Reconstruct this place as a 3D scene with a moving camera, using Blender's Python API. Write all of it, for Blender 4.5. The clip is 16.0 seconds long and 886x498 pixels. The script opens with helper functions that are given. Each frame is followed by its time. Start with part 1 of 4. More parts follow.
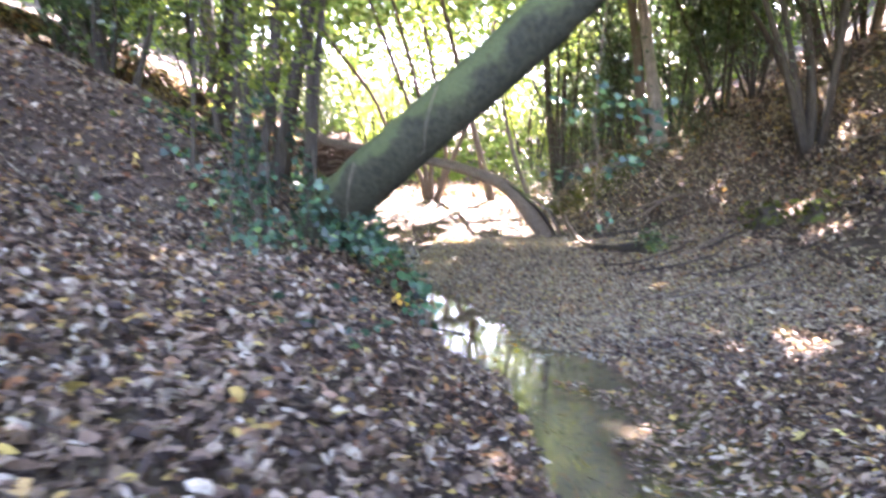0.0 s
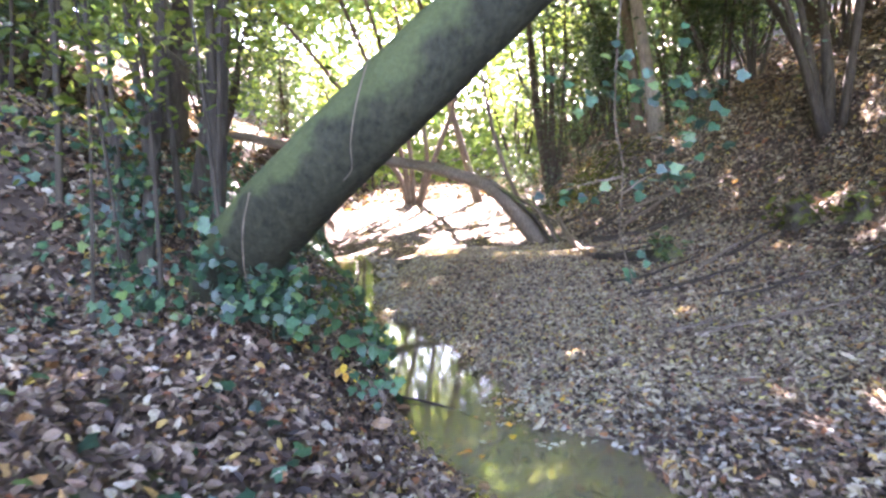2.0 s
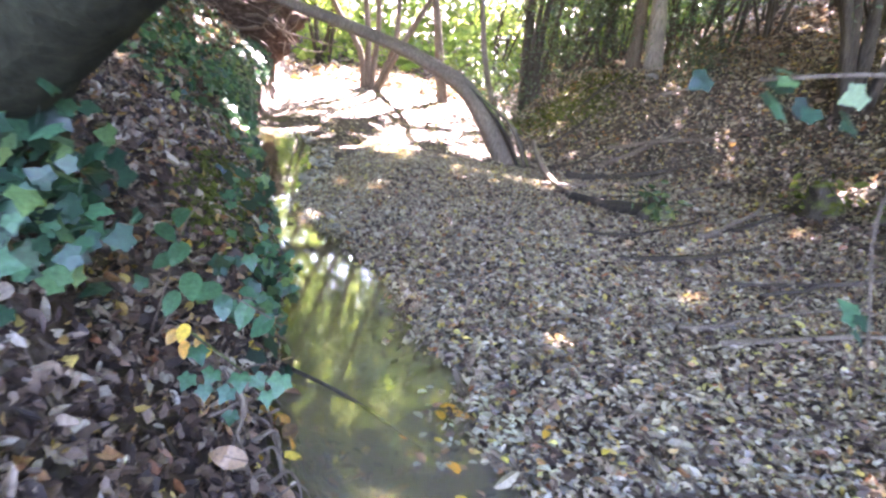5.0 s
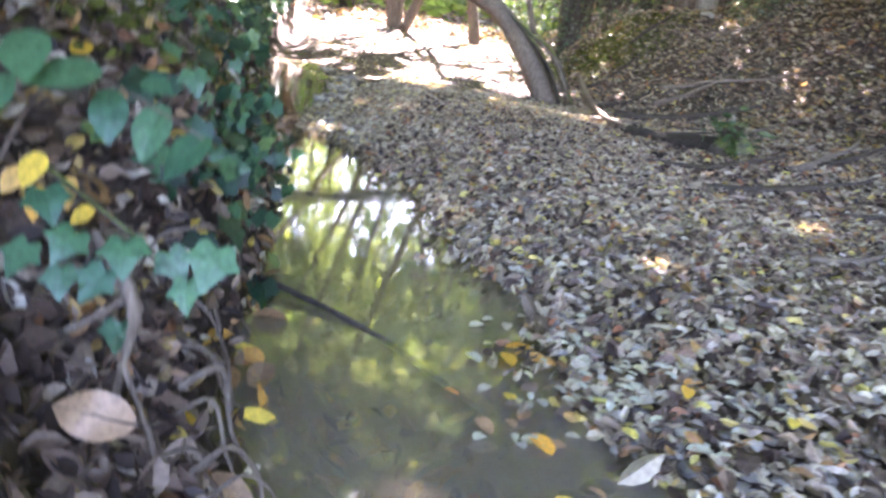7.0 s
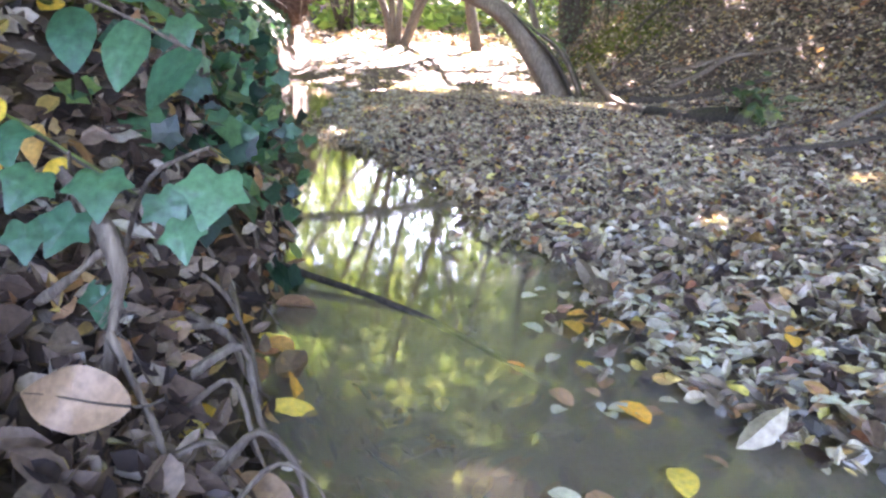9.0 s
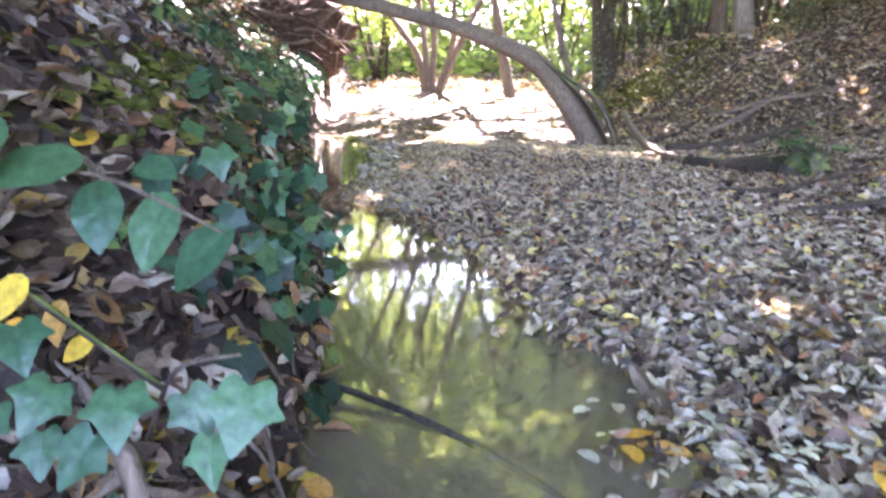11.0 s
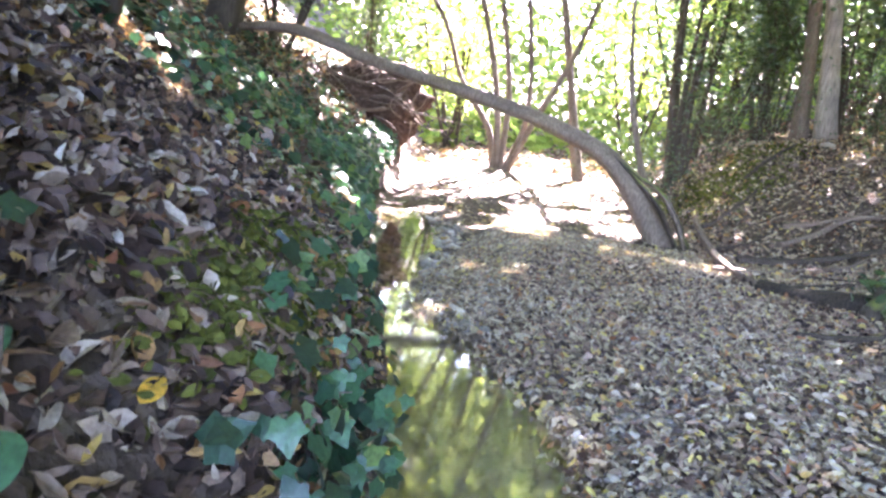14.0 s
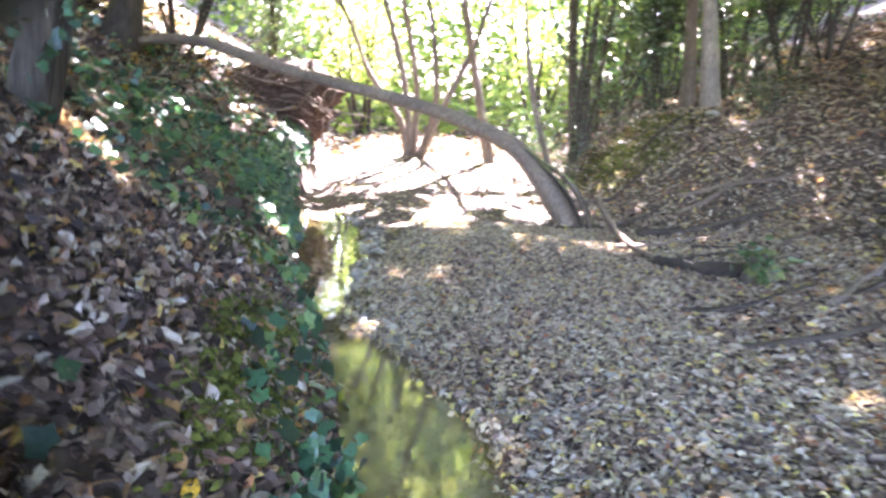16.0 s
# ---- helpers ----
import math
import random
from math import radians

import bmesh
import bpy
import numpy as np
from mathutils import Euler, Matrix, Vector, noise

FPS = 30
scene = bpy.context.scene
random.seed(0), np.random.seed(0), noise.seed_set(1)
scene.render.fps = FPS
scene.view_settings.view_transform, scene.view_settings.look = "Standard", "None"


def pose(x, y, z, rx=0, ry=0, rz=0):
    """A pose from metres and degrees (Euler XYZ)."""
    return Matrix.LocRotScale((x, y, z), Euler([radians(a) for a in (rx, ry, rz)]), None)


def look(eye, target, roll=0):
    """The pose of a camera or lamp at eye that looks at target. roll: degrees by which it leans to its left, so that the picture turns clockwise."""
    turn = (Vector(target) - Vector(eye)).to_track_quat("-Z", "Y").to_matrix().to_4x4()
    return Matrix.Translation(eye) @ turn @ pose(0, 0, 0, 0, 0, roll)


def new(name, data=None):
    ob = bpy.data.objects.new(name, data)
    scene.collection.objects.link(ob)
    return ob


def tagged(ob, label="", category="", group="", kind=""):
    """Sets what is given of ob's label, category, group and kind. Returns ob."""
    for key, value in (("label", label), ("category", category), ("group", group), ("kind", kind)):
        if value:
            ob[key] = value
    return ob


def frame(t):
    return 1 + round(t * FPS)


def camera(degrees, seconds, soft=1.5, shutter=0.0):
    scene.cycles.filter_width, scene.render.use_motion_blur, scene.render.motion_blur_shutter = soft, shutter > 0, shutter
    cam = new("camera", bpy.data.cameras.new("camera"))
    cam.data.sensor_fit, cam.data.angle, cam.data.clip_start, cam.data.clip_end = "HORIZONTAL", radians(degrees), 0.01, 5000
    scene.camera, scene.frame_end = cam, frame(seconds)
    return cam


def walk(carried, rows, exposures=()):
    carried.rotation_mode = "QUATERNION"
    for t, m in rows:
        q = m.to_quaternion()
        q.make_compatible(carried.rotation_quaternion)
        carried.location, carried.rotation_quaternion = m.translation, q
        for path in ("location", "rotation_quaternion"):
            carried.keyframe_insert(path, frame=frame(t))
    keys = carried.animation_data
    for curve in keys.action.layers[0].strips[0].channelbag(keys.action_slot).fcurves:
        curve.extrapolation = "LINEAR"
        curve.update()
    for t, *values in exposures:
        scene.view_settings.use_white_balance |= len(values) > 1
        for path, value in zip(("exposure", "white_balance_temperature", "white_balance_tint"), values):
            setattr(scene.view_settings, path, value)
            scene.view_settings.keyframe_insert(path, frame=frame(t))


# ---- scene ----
S = 1.6                             # metres to one unit of the plan below
cam = camera(66.0, 16.0, soft=2.6, shutter=0.5)

PATH = [
    (0, (1.358, 2.596, 1.106), (1.149, 4.575, 0.913), -0.6),
    (0.5, (1.572, 2.908, 1.138), (1.437, 4.879, 0.829), -0.2),
    (1, (1.505, 3.331, 1.112), (1.299, 5.302, 0.843), -4.4),
    (1.5, (1.437, 3.628, 1.155), (1.208, 5.601, 0.919), -5.9),
    (2, (1.389, 3.891, 1.228), (1.202, 5.872, 1.024), -3.2),
    (2.5, (1.284, 4.23, 1.171), (1.129, 6.209, 0.93), -1.1),
    (3, (1.223, 4.528, 1.147), (1.106, 6.501, 0.844), 2.2),
    (3.5, (1.205, 4.684, 1.172), (1.216, 6.642, 0.766), 8.3),
    (3.7, (1.198, 4.73, 1.222), (1.25, 6.682, 0.791), 12.2),
    (5.8, (1.191, 5.647, 1.023), (1.238, 7.578, 0.503), 7.9),
    (6, (1.205, 5.672, 1.036), (1.303, 7.593, 0.488), 6.9),
    (6.5, (1.173, 5.909, 0.874), (1.219, 7.822, 0.291), 6.9),
    (7, (1.143, 6.140, 0.614), (1.112, 8.056, 0.041), 10.8),
    (7.5, (1.118, 6.216, 0.444), (1.085, 8.111, -0.195), 16.8),
    (8, (1.119, 6.247, 0.418), (1.077, 8.153, -0.187), 10.5),
    (8.2, (1.117, 6.254, 0.434), (1.046, 8.172, -0.128), 8.0),
    (10.3, (1.095, 6.360, 0.484), (0.958, 8.291, -0.018), 2.1),
    (10.5, (1.089, 6.374, 0.503), (0.933, 8.309, 0.023), 1.4),
    (11, (1.078, 6.383, 0.575), (0.870, 8.325, 0.146), 3.0),
    (11.5, (1.057, 6.406, 0.611), (0.804, 8.347, 0.202), 3.8),
    (12, (1.058, 6.418, 0.642), (0.782, 8.358, 0.243), 4.2),
    (12.5, (0.982, 6.493, 0.671), (0.653, 8.428, 0.286), 7.0),
    (13, (0.983, 6.496, 0.725), (0.645, 8.434, 0.365), 6.4),
    (13.5, (1.001, 6.497, 0.797), (0.651, 8.442, 0.491), 6.6),
    (14, (0.977, 6.510, 0.868), (0.600, 8.453, 0.584), 8.5),
    (14.5, (0.977, 6.506, 0.909), (0.572, 8.449, 0.664), 7.3),
    (15, (1.023, 6.488, 0.932), (0.678, 8.442, 0.678), 8.6),
    (15.5, (1.012, 6.443, 0.981), (0.713, 8.394, 0.664), 6.7),
    (16, (0.985, 6.154, 1.190), (0.841, 8.120, 0.852), 4.1),
]
walk(cam, [(t, look(tuple(S * c for c in eye), tuple(S * c for c in target), roll)) for t, eye, target, roll in PATH], [(0, 5.0, 6650, 36), (3.5, 5.15, 6450, 38), (6, 5.35, 6350, 38), (8, 5.2, 6500, 34), (10.5, 5.38, 6450, 40), (13.5, 5.5, 6150, 36), (16, 5.56, 6200, 35)])

# ---------------------------------------------------------------- light
SUN_EL, SUN_AZ = 47.0, 4.0          # degrees; azimuth from +y towards +x
world = bpy.data.worlds.new("sky")
scene.world = world
world.use_nodes = True
wn, wl = world.node_tree.nodes, world.node_tree.links
sky = wn.new("ShaderNodeTexSky")
sky.sky_type = "NISHITA"
sky.sun_disc = False
sky.sun_elevation = radians(SUN_EL)
sky.sun_rotation = radians(SUN_AZ)
wn["Background"].inputs["Strength"].default_value = 0.15
wl.new(sky.outputs["Color"], wn["Background"].inputs["Color"])
sun = new("sun", bpy.data.lights.new("sun", "SUN"))
sun.data.energy = 5.0
sun.data.angle = radians(0.53)
sun.data.color = (1.0, 0.95, 0.88)
se, sa = radians(SUN_EL), radians(SUN_AZ)
sun_dir = Vector((math.cos(se) * math.sin(sa), math.cos(se) * math.cos(sa), math.sin(se)))
sun.matrix_world = look(tuple(sun_dir * 60), (0, 0, 0))


# ---------------------------------------------------------------- materials
class Nodes:
    """A new material with a short way to add and join nodes."""

    def __init__(self, name):
        self.m = bpy.data.materials.new(name)
        self.m.use_nodes = True
        self.t = self.m.node_tree
        self.t.nodes.clear()
        self.out = self.t.nodes.new("ShaderNodeOutputMaterial")

    def add(self, kind, ins=None, **props):
        n = self.t.nodes.new("ShaderNode" + kind)
        for k, v in props.items():
            setattr(n, k, v)
        for k, v in (ins or {}).items():
            if isinstance(v, bpy.types.NodeSocket):
                self.t.links.new(v, n.inputs[k])
            else:
                n.inputs[k].default_value = v
        return n

    def ramp(self, fac, stops):
        n = self.add("ValToRGB", {"Fac": fac})
        e = n.color_ramp.elements
        while len(e) < len(stops):
            e.new(0.5)
        for el, (p, c) in zip(e, stops):
            el.position, el.color = p, (*c, 1)
        return n.outputs["Color"]

    def mix(self, fac, a, b, mode="MIX"):
        n = self.add("Mix", data_type="RGBA", blend_type=mode)
        for i, v in ((0, fac), (6, a), (7, b)):
            if isinstance(v, bpy.types.NodeSocket):
                self.t.links.new(v, n.inputs[i])
            else:
                n.inputs[i].default_value = v if i == 0 else (*v, 1)
        return n.outputs[2]

    def noise(self, scale, detail=4, rough=0.55, vec=None):
        n = self.add("TexNoise", {"Scale": scale, "Detail": detail, "Roughness": rough})
        n.inputs["Vector"].default_value = (0, 0, 0)
        self.t.links.new(vec or self.pos(), n.inputs["Vector"])
        return n.outputs["Fac"]

    def pos(self):
        return self.add("NewGeometry").outputs["Position"]

    def obj(self):
        return self.add("TexCoord").outputs["Object"]

    def bump(self, height, strength=0.5, dist=0.02):
        return self.add("Bump", {"Height": height, "Strength": strength, "Distance": dist}).outputs["Normal"]

    def done(self, shader):
        self.t.links.new(shader, self.out.inputs["Surface"])
        return self.m


def leaf_material(name, stops, translucent=0.35, rough=0.5, gloss=0.4, island=True):
    """Leaves: colour by the single leaf, fine blotches, light through the blade."""
    n = Nodes(name)
    if island:
        r = n.add("NewGeometry").outputs["Random Per Island"]
    else:
        r = n.add("ObjectInfo").outputs["Random"]
    c = n.ramp(r, stops)
    c = n.mix(0.55, c, n.ramp(n.noise(70, 4), [(0.3, (0.38, 0.36, 0.33)), (0.7, (1.35, 1.33, 1.28))]), "MULTIPLY")
    p = n.add("BsdfPrincipled", {"Base Color": c, "Roughness": rough, "Specular IOR Level": gloss,
                                 "Normal": n.bump(n.noise(60, 2), 0.25, 0.01)})
    t = n.add("BsdfTranslucent", {"Color": n.mix(1.0, c, (2.0, 2.1, 1.3), "MULTIPLY")})
    return n.done(n.add("MixShader", {0: translucent, 1: p.outputs[0], 2: t.outputs[0]}).outputs[0])


def bark_material(name, dark, light, moss=0.0, grain=(9, 9, 1.2), moss_col=(0.07, 0.085, 0.02)):
    n = Nodes(name)
    v = n.add("Mapping", {"Vector": n.obj(), "Scale": grain}).outputs[0]
    a = n.noise(3.0, 6, 0.65, v)
    b = n.noise(1.3, 3, 0.5, n.obj())
    c = n.ramp(a, [(0.3, dark), (0.7, light)])
    c = n.mix(0.5, c, n.ramp(b, [(0.3, (0.55, 0.55, 0.55)), (0.7, (1.25, 1.2, 1.1))]), "MULTIPLY")
    if moss:
        up = n.add("SeparateXYZ", {0: n.add("NewGeometry").outputs["Normal"]}).outputs["Z"]
        m = n.add("Math", {0: up, 1: n.add("Math", {0: n.noise(2.2, 5, 0.6, n.obj()), 1: 2.4}, operation="MULTIPLY").outputs[0]},
                  operation="ADD").outputs[0]
        f = n.add("MapRange", {"Value": m, "From Min": 1.75 - moss, "From Max": 2.1 - moss}).outputs[0]
        mc = n.mix(n.noise(35, 3, 0.6, n.obj()), moss_col, tuple(k * 2.2 for k in moss_col))
        c = n.mix(f, c, mc)
    p = n.add("BsdfPrincipled", {"Base Color": c, "Roughness": 0.85, "Specular IOR Level": 0.25, "Normal": n.bump(a, 0.7, 0.03)})
    return n.done(p.outputs[0])


def ground_material():
    n = Nodes("forest_floor")
    z = n.add("SeparateXYZ", {0: n.pos()}).outputs["Z"]
    big, mid = n.noise(0.6, 3), n.noise(5, 4)
    vor = n.add("TexVoronoi", {"Vector": n.pos(), "Scale": 16.0, "Randomness": 1.0})
    cell = n.add("SeparateColor", {0: vor.outputs["Color"]}).outputs[0]
    litter = n.ramp(cell, [(0.0, (0.022, 0.016, 0.012)), (0.4, (0.06, 0.043, 0.032)), (0.75, (0.12, 0.09, 0.07)),
                           (1.0, (0.19, 0.155, 0.12))])
    soil = n.mix(mid, (0.035, 0.026, 0.018), (0.09, 0.068, 0.045))
    c = n.mix(n.add("MapRange", {"Value": big, "From Min": 0.3, "From Max": 0.6}).outputs[0], soil, litter)
    c = n.mix(n.add("MapRange", {"Value": n.noise(1.7, 5), "From Min": 0.62, "From Max": 0.7}).outputs[0], c,
              n.mix(mid, (0.03, 0.04, 0.012), (0.09, 0.1, 0.03)))
    # bare soil on steep faces, its colour deepened to paint in the bank's shade
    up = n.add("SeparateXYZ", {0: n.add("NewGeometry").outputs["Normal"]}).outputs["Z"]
    raw_shaded = n.mix(n.noise(22, 5), (0.012, 0.008, 0.006), (0.06, 0.042, 0.03))
    c = n.mix(n.add("MapRange", {"Value": up, "From Min": 0.72, "From Max": 0.5}).outputs[0], c, raw_shaded)
    mud = n.mix(n.noise(7, 5), (0.13, 0.11, 0.065), (0.28, 0.245, 0.16))
    c = n.mix(n.add("MapRange", {"Value": z, "From Min": 0.015, "From Max": -0.02}).outputs[0], c, mud)
    h = n.mix(0.5, vor.outputs["Distance"], n.noise(40, 4))
    p = n.add("BsdfPrincipled", {"Base Color": c, "Roughness": 0.9, "Specular IOR Level": 0.2, "Normal": n.bump(h, 0.8, 0.04)})
    return n.done(p.outputs[0])


def water_material():
    n = Nodes("still_water")
    nrm = n.bump(n.noise(4, 2, 0.5), 0.03, 0.03)
    f = n.add("Fresnel", {"IOR": 1.36, "Normal": nrm}).outputs[0]
    g = n.add("BsdfGlossy", {"Color": (1, 1, 1, 1), "Roughness": 0.045, "Normal": nrm})
    t = n.add("BsdfTransparent", {"Color": (0.72, 0.7, 0.5, 1)})
    d = n.add("BsdfDiffuse", {"Color": (0.215, 0.178, 0.125, 1)})
    body = n.add("MixShader", {0: 0.45, 1: t.outputs[0], 2: d.outputs[0]}).outputs[0]
    return n.done(n.add("MixShader", {0: f, 1: body, 2: g.outputs[0]}).outputs[0])


def stone_material():
    n = Nodes("river_stone")
    r = n.add("NewGeometry").outputs["Random Per Island"]
    c = n.ramp(r, [(0.0, (0.1, 0.09, 0.075)), (0.5, (0.22, 0.2, 0.165)), (1.0, (0.42, 0.38, 0.31))])
    c = n.mix(0.5, c, n.ramp(n.noise(30, 4), [(0.3, (0.5, 0.5, 0.5)), (0.7, (1.2, 1.2, 1.2))]), "MULTIPLY")
    return n.done(n.add("BsdfPrincipled", {"Base Color": c, "Roughness": 0.6, "Normal": n.bump(n.noise(70, 3), 0.3, 0.01)}).outputs[0])


def earth_material():
    n = Nodes("bare_earth")
    a = n.noise(9, 6, 0.65)
    c = n.ramp(a, [(0.3, (0.02, 0.013, 0.009)), (0.55, (0.065, 0.043, 0.031)), (0.75, (0.14, 0.1, 0.075))])
    return n.done(n.add("BsdfPrincipled", {"Base Color": c, "Roughness": 0.95, "Specular IOR Level": 0.1, "Normal": n.bump(a, 0.8, 0.03)}).outputs[0])


LITTER = [(0.0, (0.018, 0.012, 0.009)), (0.3, (0.06, 0.038, 0.027)), (0.55, (0.15, 0.1, 0.072)), (0.75, (0.26, 0.195, 0.145)),
          (0.87, (0.42, 0.37, 0.3)), (0.91, (0.2, 0.08, 0.038)), (0.96, (0.3, 0.175, 0.07)), (1.0, (0.48, 0.37, 0.11))]
PALE = [(0.0, (0.075, 0.056, 0.04)), (0.25, (0.155, 0.118, 0.08)), (0.5, (0.29, 0.238, 0.165)), (0.72, (0.37, 0.315, 0.205)),
        (0.86, (0.41, 0.36, 0.275)), (0.93, (0.32, 0.16, 0.075)), (0.97, (0.44, 0.39, 0.12)), (1.0, (0.46, 0.37, 0.12))]
YELLOW = [(0.0, (0.6, 0.3, 0.05)), (0.4, (0.62, 0.42, 0.05)), (0.7, (0.65, 0.55, 0.15)), (1.0, (0.5, 0.2, 0.06))]
IVY = [(0.0, (0.008, 0.024, 0.014)), (0.45, (0.02, 0.06, 0.033)), (0.85, (0.045, 0.12, 0.058)), (1.0, (0.13, 0.19, 0.055))]
CANOPY = [(0.0, (0.06, 0.09, 0.022)), (0.5, (0.11, 0.15, 0.04)), (1.0, (0.2, 0.22, 0.07))]
m_litter = leaf_material("dead_leaves", LITTER, 0.12, 0.6, 0.35)
m_pale = leaf_material("pale_dead_leaves", PALE, 0.12, 0.55, 0.4)
m_yellow = leaf_material("yellow_leaf", YELLOW, 0.25, 0.45, 0.4, island=False)
m_brownleaf = leaf_material("brown_leaf", [(0.0, (0.2, 0.105, 0.055)), (1.0, (0.3, 0.19, 0.11))], 0.12, 0.5, 0.4, island=False)
m_dark_leaf = leaf_material("dark_leaf", [(0.0, (0.06, 0.035, 0.022)), (1.0, (0.16, 0.1, 0.065))], 0.08, 0.45, 0.5, island=False)
m_pale_leaf = leaf_material("pale_leaf", [(0.0, (0.32, 0.28, 0.2)), (0.5, (0.38, 0.38, 0.32)), (1.0, (0.46, 0.43, 0.27))], 0.15, 0.3, 0.6, island=False)
m_ivy = leaf_material("ivy_leaf", IVY, 0.2, 0.42, 0.42)
m_bramble = leaf_material("bramble_leaf", [(0.0, (0.026, 0.08, 0.04)), (1.0, (0.055, 0.135, 0.062))], 0.22, 0.4, 0.45, island=False)
m_canopy = leaf_material("canopy_leaf", CANOPY, 0.68, 0.5, 0.3)
m_ever = leaf_material("evergreen_leaf", [(0.0, (0.02, 0.045, 0.016)), (0.6, (0.04, 0.075, 0.022)), (1.0, (0.08, 0.1, 0.03))], 0.16, 0.35, 0.5)
m_moss = leaf_material("moss", [(0.0, (0.04, 0.05, 0.012)), (1.0, (0.12, 0.13, 0.03))], 0.1, 0.9, 0.1)
m_moss_bark = bark_material("mossy_bark", (0.013, 0.0135, 0.008), (0.046, 0.048, 0.028), moss=0.62, grain=(7, 7, 5), moss_col=(0.038, 0.047, 0.018))
m_dark_bark = bark_material("dark_bark", (0.022, 0.018, 0.013), (0.085, 0.07, 0.05), moss=0.1)
m_pale_bark = bark_material("pale_bark", (0.09, 0.075, 0.06), (0.32, 0.275, 0.22), grain=(12, 12, 0.8))
m_dead_wood = bark_material("dead_wood", (0.06, 0.045, 0.032), (0.2, 0.16, 0.115), grain=(12, 12, 2))
m_wet_wood = bark_material("wet_wood", (0.01, 0.008, 0.006), (0.05, 0.04, 0.03), grain=(12, 12, 2))
m_rotten = bark_material("rotten_wood", (0.02, 0.015, 0.011), (0.085, 0.066, 0.048), grain=(12, 12, 2))
m_root = bark_material("root", (0.07, 0.05, 0.035), (0.22, 0.175, 0.13), grain=(20, 20, 3))
m_ground = ground_material()
m_water = water_material()
m_stone = stone_material()
m_earth = earth_material()

# ---------------------------------------------------------------- the lie of the land
FOOT = np.array([(-60, 6.0), (-10, 3.4), (0, 2.1), (2.6, 1.72), (4, 1.6), (5, 1.54), (5.7, 1.45), (6.25, 1.3), (6.6, 1.12), (6.75, 1.02), (6.9, 0.9), (7.1, 0.8), (7.55, 0.68), (7.9, 0.6),
                 (8.5, 0.44), (9.3, 0.2), (10, -0.08), (10.6, -0.31), (13.1, -1.08), (15, -1.65), (18, -2.3), (24, -3.6), (40, -6), (90, -9)])
SHORE = np.array([(-60, 7.0), (-10, 5.8), (0, 3.6), (3, 2.9), (5, 2.58), (6, 2.4), (6.6, 2.05), (7.0, 1.7), (7.25, 1.42), (7.7, 1.42), (8.02, 1.24), (8.3, 1.12),
                  (8.7, 1.03), (9.0, 0.9), (9.5, 0.6), (9.9, 0.28), (10.6, 0.03), (11, -0.02), (13.66, -0.5), (15, -1.1), (17, -1.7), (90, -8)])
RISE = np.array([(-60, -0.1), (12, 0.0), (14.5, 0.04), (19.5, 0.6), (30, 1.6), (45, 4), (90, 10)])
RIGHT = np.array([(-60, 8.0), (0, 4.4), (6, 2.7), (10, 2.7), (12, 2.9), (15, 2.9), (18, 2.3), (20, 2.1), (30, 2.4), (90, 6)])
HILL_NEAR = np.array([(0, 0), (1, 0.16), (2, 0.48), (3, 1.15), (3.6, 1.65), (5, 2.6), (8, 4.4), (20, 9), (70, 20)])
HILL_FAR = np.array([(0, 0), (0.5, 0.45), (1.2, 0.95), (3, 1.25), (6, 2.8), (20, 9), (70, 20)])
BANK_NEAR = np.array([(0, 0), (0.15, 0.03), (0.3, 0.09), (0.45, 0.24), (0.6, 0.36), (0.8, 0.46), (1.0, 0.54), (1.3, 0.63), (1.85, 0.7), (2.4, 0.9), (3.2, 1.3), (4.4, 2.2), (6.1, 3.6), (10, 6), (20, 11), (70, 22)])
BANK_FAR = np.array([(0, 0), (0.06, 0.25), (0.17, 0.48), (0.35, 0.63), (0.7, 0.82), (1.4, 1.3), (2.4, 1.9), (4, 2.6), (7, 4.4), (20, 9), (70, 18)])


def lerp(v, table):
    return np.interp(v, table[:, 0], table[:, 1])


def ripple(x, y, f, seed):
    """Smooth unevenness between -1 and 1."""
    r = np.random.RandomState(seed)
    s = 0
    for k in range(6):
        a, p, q = r.uniform(0, 6.28), r.uniform(0, 6.28), r.uniform(0.6, 1.7)
        s = s + np.sin(f * q * (x * np.cos(a) + y * np.sin(a)) + p)
    return s / 4.0


